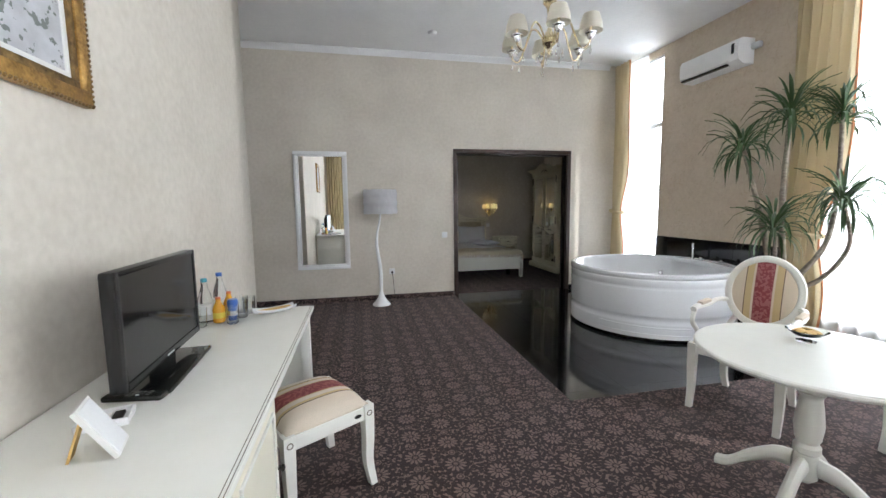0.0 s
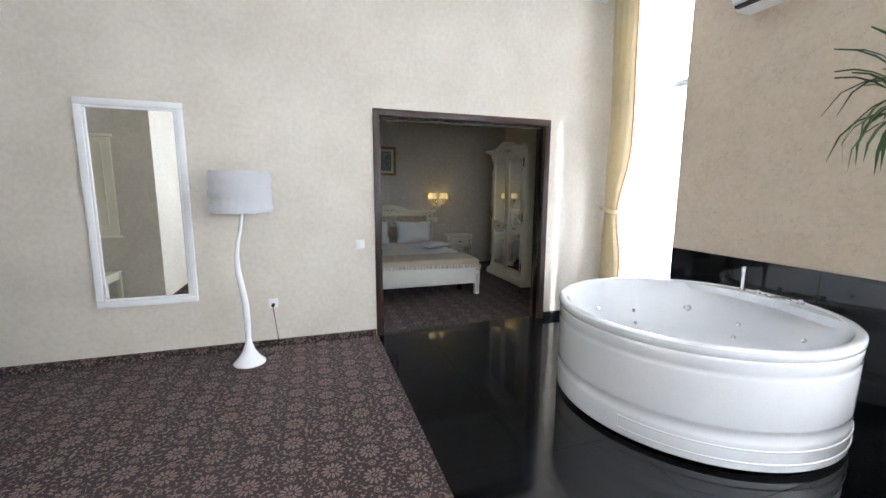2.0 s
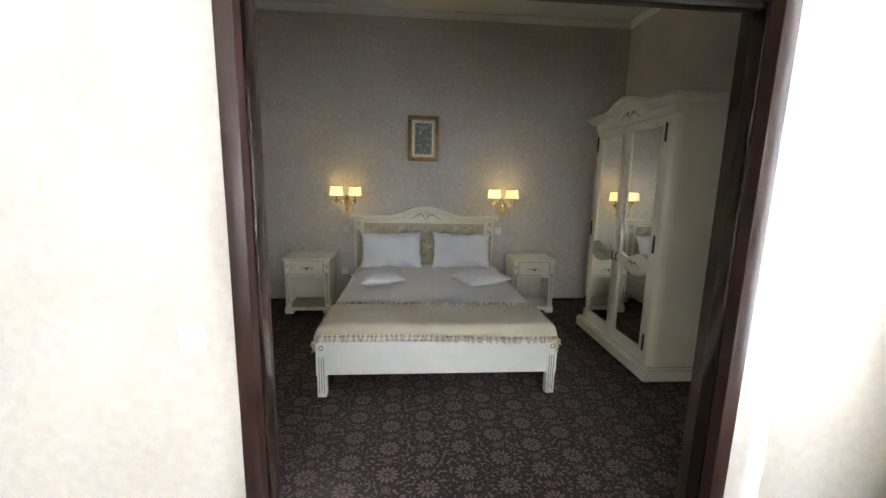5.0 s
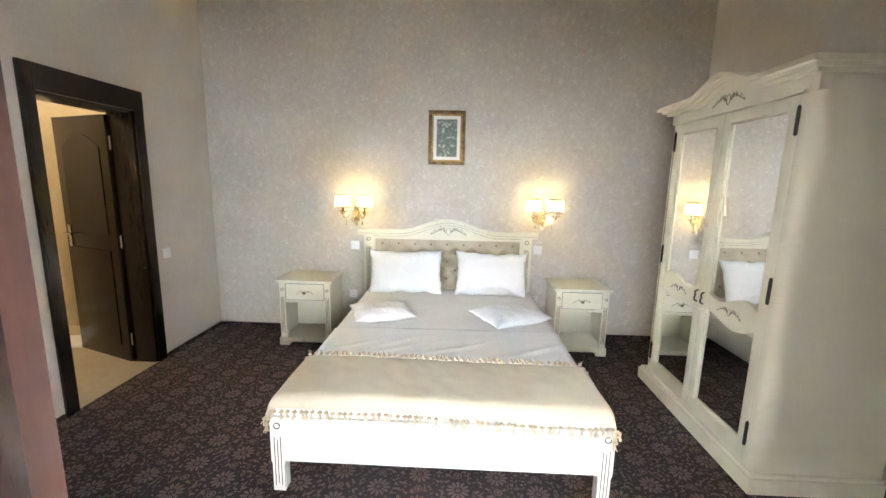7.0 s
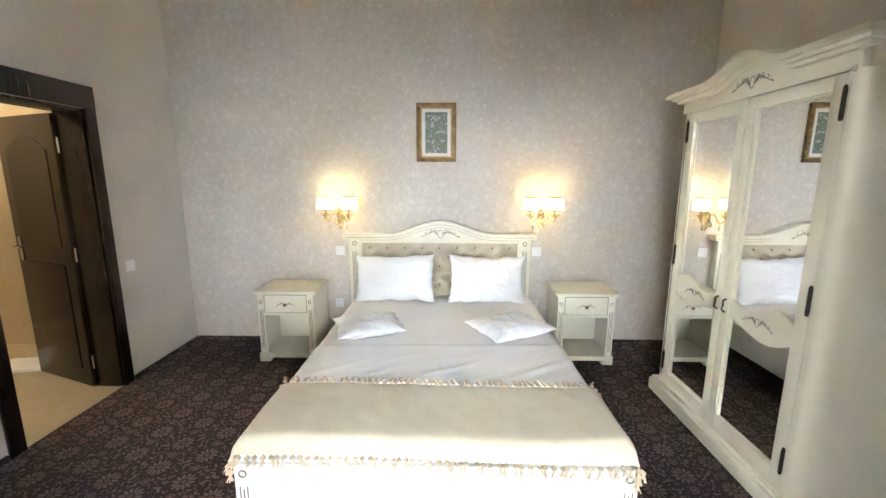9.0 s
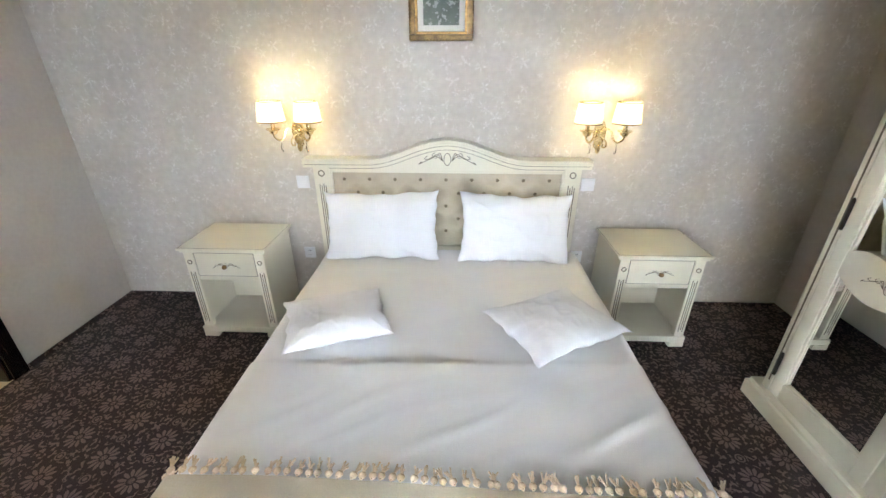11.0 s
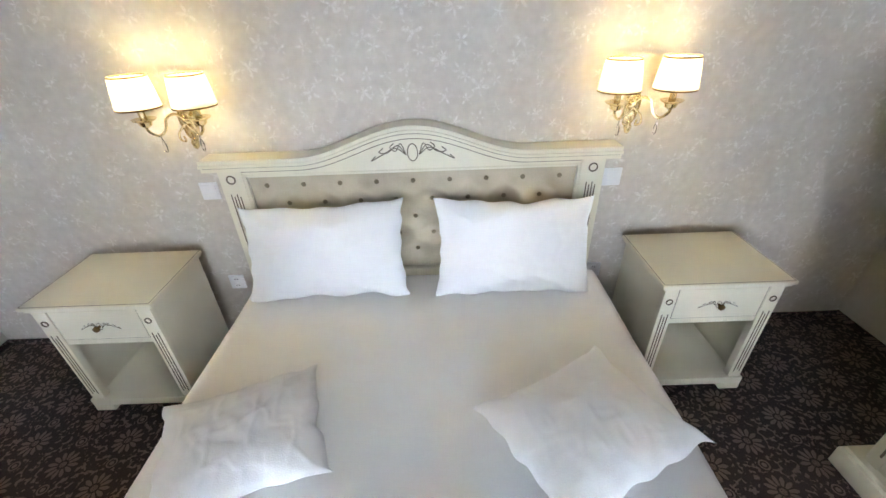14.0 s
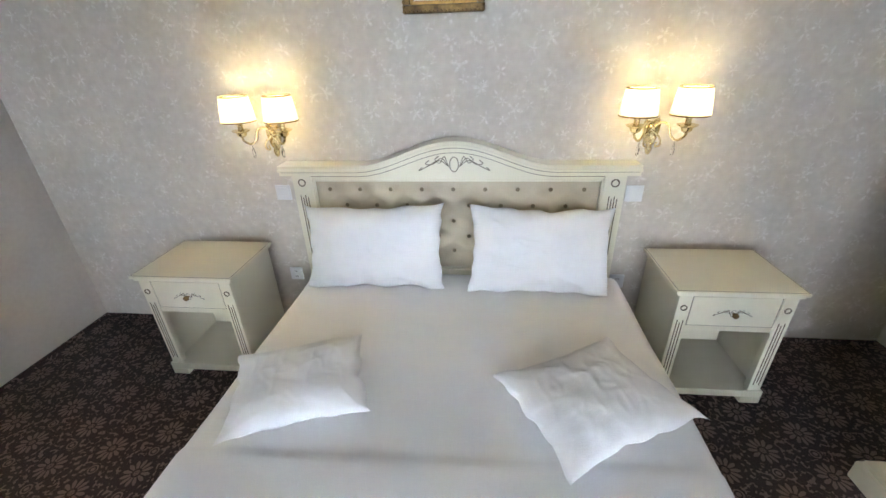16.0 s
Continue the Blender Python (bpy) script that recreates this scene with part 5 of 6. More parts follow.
    part("bottom_rail", boxed(h0 + 0.12, h1 - 0.12, y0 + 0.006, y1, 0.42, 0.47, bevel=0.003), CREAM, b)
    a0, a1, z0, z1 = h0 + 0.12, h1 - 0.12, 0.47, 0.972
    for q in ((a0, a0 + 0.012, z0, z1), (a1 - 0.012, a1, z0, z1), (a0 + 0.012, a1 - 0.012, z1 - 0.012, z1)):
        part("bead", boxed(q[0], q[1], y0 + 0.004, y0 + 0.03, q[2], q[3], bevel=0.003), CREAM, b)
    dx, dz = (a1 - a0) / 9.0, 0.085
    spots = [(a0 + dx * (k + 0.5 + (0.5 if r % 2 else 0)), 0.912 - dz * r) for r in range(5) for k in range(9 - r % 2)]

    def tuft(u, v):
        x, z = a0 + (a1 - a0) * u, z0 + (z1 - z0) * v
        d = min((((x - p) / dx) ** 2 + ((z - q) / (dz * 1.5)) ** 2) ** 0.5 for p, q in spots)
        edge = min(u * 16, (1 - u) * 16, v * 6, (1 - v) * 6, 1)
        return (x, y0 + 0.034 - 0.030 * (1 - math.exp(-(d * 3.2) ** 2)) * edge ** 0.5, z)

    bm = grid_sheet(bmesh.new(), 150, 50, tuft)
    box(bm, a0, a1, y0 + 0.036, y1 - 0.002, z0, z1)
    pad = part("tufted_panel", bm, TUFT, b, "beige satin panel with deep buttons")
    # dark buttons paint the shade at the bottom of each dimple
    for p, q in spots:
        part("button", lathe(bmesh.new(), [(0.011, 0), (0.0105, 0.004), (0.006, 0.007), (0.001, 0.008)], at=(p, y0 + 0.034, q), seg=10, matrix=Matrix.Rotation(radians(90), 4, "X")), BUTTON_SHADED, pad)


bed()


def draped(cx, cy, half_x, half_y, top, r, drop, lift, nx, ny, open_y=False):
    """A cloth laid over a box: flat on top, rounded over the edges and hanging."""
    def over(s, half):
        a, arc = abs(s), half - r
        if a <= arc:
            return s, 0.0
        t = (a - arc) / r
        if t <= math.pi / 2:
            return math.copysign(arc + r * math.sin(t), s), r * (1 - math.cos(t))
        return math.copysign(half, s), r + (a - arc - r * math.pi / 2)

    def f(u, v):
        sx = (2 * u - 1) * (half_x - r + r * math.pi / 2 + drop - r)
        sy = (2 * v - 1) * (half_y - r + r * math.pi / 2 + drop - r)
        x, dx = over(sx, half_x)
        y, dy = over(sy, half_y)
        z = top - max(dx, dy) - 0.25 * min(dx, dy)
        return lift(cx + x, cy + y, z, dx, dy)
    return f


def wrinkle(x, y):
    """Long soft folds that run aslant over the foot half of the bed."""
    along, across = x * 0.85 + y * 0.52, y * 0.85 - x * 0.52
    swell = noise.noise((x * 1.7, y * 1.5, 2.0)) * 0.005
    bend = across + 0.06 * noise.noise((along * 2.3, across * 1.5, 8.0))
    fold = max(0, noise.noise((along * 1.3, bend * 8.0, 5.0))) ** 1.5
    small = max(0, noise.noise((along * 2.6 + 4, bend * 19.0, 9.0))) ** 1.4
    calm = (0.12 + 0.88 * min(1, max(0, (7.95 - y) * 3))) * min(1, max(0, (y - 7.42) * 9))
    return swell + (0.036 * fold + 0.015 * small) * calm


def sheet_lift(x, y, z, dx, dy):
    way = 7.93 + 0.03 * (x - BC) - y
    seam = 0.011 * math.exp(-way / 0.30) / (1 + math.exp(-way / 0.005)) if way > -0.08 else 0.0
    out = 0.010 * math.sin(9 * y + 3 * x) * min(1, max(dx, dy) / 0.12)
    return Vector((x + (out if dx > dy else 0), y + (out if dy >= dx else 0), z + (wrinkle(x, y) + seam) * (1 if max(dx, dy) < 0.02 else 0.4)))


MX, MY, MTOP = BC - 0.005, 7.985, 0.485
mattress = solid("mattress", boxed(MX - 0.775, MX + 0.775, 7.005, 9.02, 0.302, 0.47, bevel=0.05, seg=4), SHEET, "white mattress on the bed", "mattress")
sh = grid_sheet(bmesh.new(), 110, 140, draped(MX, MY + 0.02, 0.80, 1.015, 0.487, 0.055, 0.16, sheet_lift, 110, 140), 0.004)
solid("bed_sheet", sh, SHEET, "white creased cotton sheet covering the mattress", "bed sheet")


def throw_lift(x, y, z, dx, dy):
    hang = min(1, max(dx, dy) / 0.1)
    wave = 0.010 * math.sin(22 * x) * hang * (1 if dy > dx else 0) + 0.012 * math.sin(18 * y) * hang * (1 if dx >= dy else 0)
    return Vector((x + (wave if dx >= dy else 0), y + (-abs(wave) if dy > dx else 0), z + 0.007 * noise.noise((x * 4, y * 5, 3)) + 0.004 * noise.noise((x * 13, y * 13, 3))))


def throw():
    t = thing("bed_throw", "beige woven throw with tasselled edges across the foot of the bed", "throw")
    rx, half, front, back, top, r = 0.815, 0.815, 6.955, 7.405, 0.507, 0.05

    def point(u, v):
        sx = (2 * u - 1) * (half + 0.10)
        a = abs(sx)
        if a < half - r:
            x, dx = sx, 0
        elif a < half - r + r * math.pi / 2:
            k = (a - half + r) / r
            x, dx = math.copysign(half - r + r * math.sin(k), sx), r * (1 - math.cos(k))
        else:
            x, dx = math.copysign(half + 0.004, sx), r + a - (half - r + r * math.pi / 2)
        slope = 0.018 * u
        length = (back - front) + 0.035
        s = v * length
        y, dy = back + 0.02 * math.sin(6 * u) * 0.6 - s, 0
        over = s - (back - front - r)
        if over > 0:
            k = min(over / r, math.pi / 2)
            y, dy = front + r - r * math.sin(k) + 0.02 * math.sin(6 * u) * 0.6, r * (1 - math.cos(k)) + max(0, over - r * math.pi / 2)
        return throw_lift(MX + x, y, top - max(dx, dy) - 0.3 * min(dx, dy) - slope * min(1, dy / 0.02), dx, dy)

    part("cloth", grid_sheet(bmesh.new(), 120, 36, point, 0.005), THROW, t)
    rng = random.Random(8)

    def tassel(p, way, side):
        bm = bmesh.new()
        q = p + way * 0.020
        tube(bm, [p, p + way * 0.010], 0.004, 5)
        lathe(bm, [(0.003, -0.008), (0.011, -0.004), (0.012, 0.002), (0.004, 0.008), (0.002, 0.009)], at=p + way * 0.013, seg=7)
        for k in range(5):
            o = Vector((rng.uniform(-0.006, 0.006), rng.uniform(-0.006, 0.006), rng.uniform(-0.003, 0.003)))
            tube(bm, [q - way * 0.002, q + way * 0.014 + o * 0.9, q + way * 0.026 + o * 2.0], 0.003, 4)
        part("tassel", bm, TASSEL, t)

    for k in range(60):
        u = (k + 0.5 + rng.uniform(-0.2, 0.2)) / 60
        tassel(point(u, 1.0) + Vector((0, -0.006, 0.002)), Vector((rng.uniform(-0.4, 0.4), -0.25, -1)).normalized(), 0)
        u = (k + 0.5 + rng.uniform(-0.2, 0.2)) / 60
        flat = 0.06 < u < 0.94
        tassel(point(u, 0.0) + Vector((0, 0.0, 0.004)), Vector((rng.uniform(-0.5, 0.5), 1, 0.02 if flat else -0.5)).normalized(), 0)
    for s in (0.0, 1.0):
        for k in range(10):
            tassel(point(s, (k + 0.5) / 10), Vector((0.1 if s else -0.1, rng.uniform(-0.3, 0.3), -1)).normalized(), 0)


throw()


def pillow_mesh(w, h, thick, seed, ear=0.06):
    def side(sign):
        def f(u, v):
            a, b = 2 * u - 1, 2 * v - 1
            pa, pb = 1 - ear * (1 - abs(b) ** 2.5) * 1.0, 1 - ear * (1 - abs(a) ** 2.5) * 1.3
            t = (max(0, 1 - abs(a) ** 3.2) ** 0.62) * (max(0, 1 - abs(b) ** 3.2) ** 0.62)
            crease = 0.006 * noise.noise((a * 2.4 + seed, b * 2.4, seed)) + 0.010 * max(0, 0.16 - abs(noise.noise((a * 3.6 - b * 1.2, b * 1.1 + a * 2.0, seed + 5)))) + 0.006 * max(0, 0.3 - abs(noise.noise((a * 2.2 + b * 1.4, b * 2.6 - a, seed + 3)))) * t
            for ca, cb, turn in ((1, 1, 0.6), (-1, 1, 2.4), (1, -1, -0.7), (-1, -1, 3.9)):
                far = ((a - ca) ** 2 + (b - cb) ** 2) ** 0.5
                fan = math.atan2(b - cb, a - ca)
                crease += 0.0045 * math.exp(-(far / 0.6) ** 2) * min(1, far * 3) * (1 - abs(math.sin(fan * 5.5 + seed + turn + 1.5 * far))) ** 2
            fold = abs(noise.noise((a * 1.5 + b * 0.9 + seed, b * 1.2 - a * 0.5, seed + 11)))
            crease += 0.0016 * max(0, 0.14 - fold) / 0.14
            edge = 0.016 * noise.noise((a * 3, b * 3, seed + 7))
            return Vector((a * w / 2 * pa + edge, b * h / 2 * pb + edge, sign * (thick / 2 * t + (crease * t if sign > 0 else 0))))
        return f
    bm = bmesh.new()
    grid_sheet(bm, 72, 56, side(1))
    grid_sheet(bm, 72, 56, side(-1))
    bmesh.ops.remove_doubles(bm, verts=bm.verts, dist=0.0005)
    return bm


for x, seed, w, dy, roll in ((1.985, 1.0, 0.70, 0, 1.5), (2.785, 4.0, 0.67, -0.015, -1)):
    p = solid("pillow", pillow_mesh(w, 0.425, 0.17, seed, 0.075), PILLOW, "plump white pillow leaning on the headboard", "pillow", group="pillows on the bed")
    p.matrix_world = Matrix.Translation((x, 8.915 + dy, 0.672)) @ Matrix.Rotation(radians(68), 4, "X") @ Matrix.Rotation(radians(roll), 4, "Z")
for x, y, turn, seed, w, h in ((1.905, 8.15, 20, 6.0, 0.46, 0.40), (2.875, 8.15, 28, 9.0, 0.50, 0.42)):
    p = solid("cushion", pillow_mesh(w, h, 0.11, seed, 0.10), PILLOW, "small flat white cushion lying on the sheet", "cushion", group="cushions on the bed")
    p.matrix_world = Matrix.Translation((x, y, 0.542)) @ Matrix.Rotation(radians(turn), 4, "Z")


def nightstand(x0):
    w = 0.515
    n = thing("nightstand", "cream nightstand with one drawer and an open niche", "nightstand", (x0, 8.665, 0), group="nightstands")
    d, h = 0.40, 0.618
    part("top", box(boxed(0, w, 0, d, h - 0.016, h, bevel=0.005), 0.01, w - 0.01, 0.01, d, h - 0.030, h - 0.016, bevel=0.003), CREAM, n)
    part("edge_line", boxed(0.008, w - 0.008, 0.0085, 0.010, h - 0.018, h - 0.015), PATINA, n)
    for q in ((0.006, w - 0.006, 0.006, 0.0078), (0.006, 0.0078, 0.0078, d - 0.004), (w - 0.0078, w - 0.006, 0.0078, d - 0.004)):
        part("edge_line", boxed(*q, h - 0.001, h + 0.0005), PATINA, n)
    # brown plate behind the drawer front, paints the shaded gap round it
    part("shadow_line", boxed(0.0815, w - 0.0815, 0.0235, 0.026, 0.432, h - 0.0345), PATINA, n)
    part("base", box(box(boxed(0.012, w - 0.012, 0.012, d, 0.035, 0.075, bevel=0.004), 0.012, 0.10, 0.012, d, 0.0, 0.035, bevel=0.003), w - 0.10, w - 0.012, 0.012, d, 0.0, 0.035, bevel=0.003), CREAM, n)
    for a0, a1 in ((0.025, 0.04), (w - 0.04, w - 0.025)):
        part("side_panel", boxed(a0, a1, 0.03, d - 0.005, 0.075, h - 0.03), CREAM, n)
    part("back_panel", boxed(0.04, w - 0.04, d - 0.02, d - 0.008, 0.075, h - 0.03), CREAM, n)
    part("shelf", boxed(0.04, w - 0.04, 0.03, d - 0.02, 0.405, 0.42), CREAM, n)
    for a0 in (0.025, w - 0.08):
        post = part("post", boxed(a0, a0 + 0.055, 0.018, 0.05, 0.075, h - 0.03, bevel=0.003), CREAM, n)
        part("fluting", flute(a0 + 0.010, a0 + 0.045, 0.018, 0.11, 0.46, 3), PATINA, post)
        part("ring", ring_mark(bmesh.new(), a0 + 0.0275, 0.0165, 0.525, "y", 0.014), PATINA, post)
    drawer = part("drawer", boxed(0.085, w - 0.085, 0.02, 0.30, 0.435, h - 0.038, bevel=0.003), CREAM, n)
    part("carving", scroll(w / 2, 0.502, 0.0195, 0.088), PATINA, drawer, "carved leaf scroll")
    part("knob", lathe(bmesh.new(), [(0.005, 0), (0.005, 0.012), (0.013, 0.016), (0.012, 0.024), (0.003, 0.028)], at=(w / 2, 0.02, 0.502), seg=14, matrix=Matrix.Rotation(radians(90), 4, "X")), BRONZE, drawer, "dark round knob")
    part("rail", boxed(0.08, w - 0.08, 0.024, 0.045, 0.405, 0.432, bevel=0.002), CREAM, n)
    return n


stand = nightstand(0.845)
copy_thing(stand, pose(3.322, 8.665, 0))


def wardrobe():
    w = thing("wardrobe", "cream two-door wardrobe with mirrored doors and arched cornice", "wardrobe")
    fx, bx, y0, y1 = 3.985, 4.62, 7.112, 8.305
    mid = 7.718
    part("plinth", box(boxed(3.955, bx, y0 - 0.03, 8.335, 0.0, 0.085, bevel=0.006), 3.968, bx, y0 - 0.019, 8.324, 0.085, 0.105, bevel=0.006), CREAM, w)
    part("carcass", boxed(4.03, bx, y0 + 0.02, y1 - 0.02, 0.10, 2.015, bevel=0.003), CREAM, w)
    for edge, way in ((y0, 1), (y1, -1)):
        arc = [(4.08 - 0.09 * math.sin(math.pi * k / 16), edge + way * (0.05 - 0.05 * math.cos(math.pi * k / 16))) for k in range(9)]
        side = part("side_panel", slab(bmesh.new(), [(bx, edge), *arc, (3.99, edge + way * 0.078), (bx, edge + way * 0.078)], "z", 0.105, 2.015), CREAM, w, "smooth side with a rounded front corner")
        part("ring", ring_mark(bmesh.new(), 3.989, edge + way * 0.062, 1.955, "x", 0.013), CREAM, side)
        part("groove", boxed(3.9885, 3.992, edge + way * 0.062 - 0.004, edge + way * 0.062 + 0.004, 0.16, 1.915, bevel=0.001), PATINA if way < 0 else CREAM, side)
    n = 40
    ys = [y0 + (y1 - y0) * k / n for k in range(n + 1)]
    c, half, rise = (y0 + y1) / 2, 0.30, 0.085
    face = [(y, 1.952) for y in reversed(ys)] + [(y, 2.025 + crest(y, c, half, rise)) for y in ys]
    part("frieze", slab(bmesh.new(), face, "x", 3.992, 4.04), CREAM, w)
    for lo, hi, grow in ((0.0, 0.018, 0.03), (0.018, 0.034, 0.055), (0.034, 0.052, 0.085), (0.052, 0.062, 0.075)):
        ex = [y0 - grow * 0.75 + (y1 - y0 + grow * 1.5) * k / 48 for k in range(49)]
        up = [(y, 2.018 + hi + crest(y, c, half, rise)) for y in ex]
        dn = [(y, 2.018 + lo + crest(y, c, half, rise)) for y in reversed(ex)]
        part("cornice", slab(bmesh.new(), dn + up, "x", 3.985 - grow, 4.05), CREAM, w)
        for a, b in ((y0 - grow * 0.75, y0 + 0.05), (y1 - 0.05, y1 + grow * 0.75)):
            part("side_cornice", boxed(4.05, bx, a, b, 2.018 + lo, 2.018 + hi), CREAM, w)
    part("top_board", boxed(4.05, bx, y0 + 0.05, y1 - 0.05, 2.011, 2.046), CREAM, w)

    def on_front(bm):
        """From a face across y to one across x."""
        bm.transform(Matrix(((0, 1, 0, 0), (-1, 0, 0, 0), (0, 0, 1, 0), (0, 0, 0, 1))))
        return bm

    part("carving", on_front(scroll(-c, 2.022, 3.990, 0.155)), PATINA, w, "carved leaf scroll on the frieze")
    for a0, a1, knob in ((y0 + 0.08, mid - 0.002, 1), (mid + 0.002, y1 - 0.08, -1)):
        bm = bmesh.new()
        s = 0.058
        for q in ((a0, a0 + s, 0.11, 1.947), (a1 - s, a1, 0.11, 1.947), (a0 + s, a1 - s, 1.885, 1.947), (a0 + s, a1 - s, 0.11, 0.20)):
            box(bm, 3.99, 4.02, *q, bevel=0.004)
        door_part = part("door", bm, CREAM, w)
        k = 24
        us = [a0 + s + (a1 - a0 - 2 * s) * j / k for j in range(k + 1)]
        cc = (a0 + a1) / 2
        hi = [(y, 0.90 + 0.03 * math.sin((y - us[0]) / (us[-1] - us[0]) * math.pi * 2) * knob) for y in us]
        lo = [(y, 0.80 - 0.05 * math.sin((y - us[0]) / (us[-1] - us[0]) * math.pi) - 0.012 * math.sin((y - us[0]) / (us[-1] - us[0]) * math.pi * 2) * knob) for y in reversed(us)]
        part("cross_rail", slab(bmesh.new(), lo + hi, "x", 3.992, 4.02), CREAM, door_part)
        part("carving", on_front(scroll(-cc, 0.835, 3.991, 0.11)), PATINA, door_part)
        part("upper_mirror", boxed(4.006, 4.012, a0 + s, a1 - s, 0.84, 1.885), MIRROR, door_part)
        part("lower_mirror", boxed(4.006, 4.012, a0 + s, a1 - s, 0.20, 0.838), MIRROR, door_part)
        bead = bmesh.new()
        for q in ((a0 + s, a0 + s + 0.010, 0.20, 1.885), (a1 - s - 0.010, a1 - s, 0.20, 1.885), (a0 + s + 0.01, a1 - s - 0.01, 1.875, 1.885), (a0 + s + 0.01, a1 - s - 0.01, 0.20, 0.21)):
            box(bead, 3.997, 4.006, *q, bevel=0.003)
        part("bead", bead, CREAM, door_part)
        hy = a1 - 0.03 if knob == 1 else a0 + 0.03
        part("handle", tube(bmesh.new(), curve_points([(3.99, hy, 0.885), (3.972, hy, 0.875), (3.974, hy, 0.85), (3.97, hy, 0.825), (3.99, hy, 0.81)], 5), 0.0045, 8), IRON, door_part, "dark iron drop handle")
        gy = a0 - 0.002 if knob == 1 else a1 + 0.002
        for z in (1.83, 1.03, 0.27):
            part("hinge", lathe(bmesh.new(), [(0.006, z - 0.065), (0.008, z - 0.055), (0.008, z + 0.055), (0.006, z + 0.065), (0.002, z + 0.07)], at=(3.984, gy, 0), seg=10), IRON, door_part, "dark iron barrel hinge")


wardrobe()


def sconce(x):
    s = thing("wall_sconce", "brass twin wall lamp with pleated ivory shades, lit", "wall lamp", (x, B_NORTH, 0), group="lamps above the bed")
    plate = [(0.0, 1.10), (0.022, 1.13), (0.034, 1.18), (0.034, 1.21), (0.022, 1.25), (0.0, 1.275), (-0.022, 1.25), (-0.034, 1.21), (-0.034, 1.18), (-0.022, 1.13)]
    bm = slab(bmesh.new(), plate, "y", -0.022, -0.001)
    lathe(bm, [(0.022, 0), (0.02, 0.012), (0.008, 0.022), (0.001, 0.024)], at=(0, -0.022, 1.19), seg=16, matrix=Matrix.Rotation(radians(90), 4, "X"))
    part("back_plate", bm, BRASS, s)
    part("scroll", tube(bmesh.new(), curve_points([(0, -0.04, 1.18), (0.03, -0.05, 1.15), (0.035, -0.05, 1.12), (0.015, -0.05, 1.115), (0.018, -0.05, 1.135)], 5), 0.004, 6), BRASS, s)
    part("scroll", tube(bmesh.new(), curve_points([(0, -0.04, 1.18), (-0.03, -0.05, 1.15), (-0.035, -0.05, 1.12), (-0.015, -0.05, 1.115), (-0.018, -0.05, 1.135)], 5), 0.004, 6), BRASS, s)
    part("finial", lathe(bmesh.new(), [(0.004, 1.072), (0.011, 1.08), (0.016, 1.10), (0.010, 1.118), (0.003, 1.125)], at=(0, -0.02, 0), seg=14), BRASS, s)
    for d in (-1, 1):
        cx, cy = d * 0.105, -0.115
        part("arm", tube(bmesh.new(), curve_points([(0, -0.03, 1.195), (d * 0.022, -0.055, 1.222), (d * 0.045, -0.075, 1.212), (d * 0.058, -0.085, 1.17), (d * 0.08, -0.10, 1.152), (cx, cy, 1.175), (cx, cy, 1.20)], 7), 0.0055, 8), BRASS, s)
        part("drip_pan", lathe(bmesh.new(), [(0.005, 1.185), (0.02, 1.195), (0.025, 1.21), (0.038, 1.215), (0.043, 1.222), (0.036, 1.222), (0.012, 1.216)], at=(cx, cy, 0), seg=24), BRASS, s)
        part("candle", lathe(bmesh.new(), [(0.012, 1.218), (0.012, 1.275), (0.004, 1.28)], at=(cx, cy, 0), seg=12), BRASS, s)
        n = 48
        bm = bmesh.new()
        rings = []
        for r, z in ((0.077, 1.262), (0.0762, 1.268), (0.070, 1.32), (0.0635, 1.365), (0.0625, 1.372)):
            rings.append([bm.verts.new((cx + (r + 0.0012 * (-1) ** k) * math.cos(2 * math.pi * k / n), cy + (r + 0.0012 * (-1) ** k) * math.sin(2 * math.pi * k / n), z)) for k in range(n)])
        for a, b in zip(rings, rings[1:]):
            for k in range(n):
                bm.faces.new((a[k], a[(k + 1) % n], b[(k + 1) % n], b[k]))
        shade = part("shade", bm, SHADE, s, "pleated ivory shade glowing from within")
        for r, z in ((0.0775, 1.262), (0.0635, 1.372)):
            part("braid", lathe(bmesh.new(), [(r + 0.001, z - 0.003), (r + 0.001, z + 0.003), (r - 0.0015, z + 0.003), (r - 0.0015, z - 0.003)], at=(cx, cy, 0), seg=32, closed=True), BRONZE, shade, "gold braid")
        part("crystal_drop", lathe(bmesh.new(), [(0.001, 1.155), (0.003, 1.135), (0.010, 1.11), (0.006, 1.09), (0.001, 1.085)], at=(d * 0.075, -0.10, 0), seg=6), CRYSTAL, s)
        bulb = new("bulb_light", bpy.data.lights.new("bulb_light", "POINT"))
        bulb.data.energy, bulb.data.color, bulb.data.shadow_soft_size = 0.44, (1.0, 0.73, 0.30), 0.022
        bulb.location = (x + cx, B_NORTH + cy, 1.332)


sconce(1.47)
sconce(3.272)


# ---- bathroom door and what shows behind it ----
d2 = tagged(thing("door_2", "dark wenge bathroom door standing open in its frame", "door"), kind="structure")
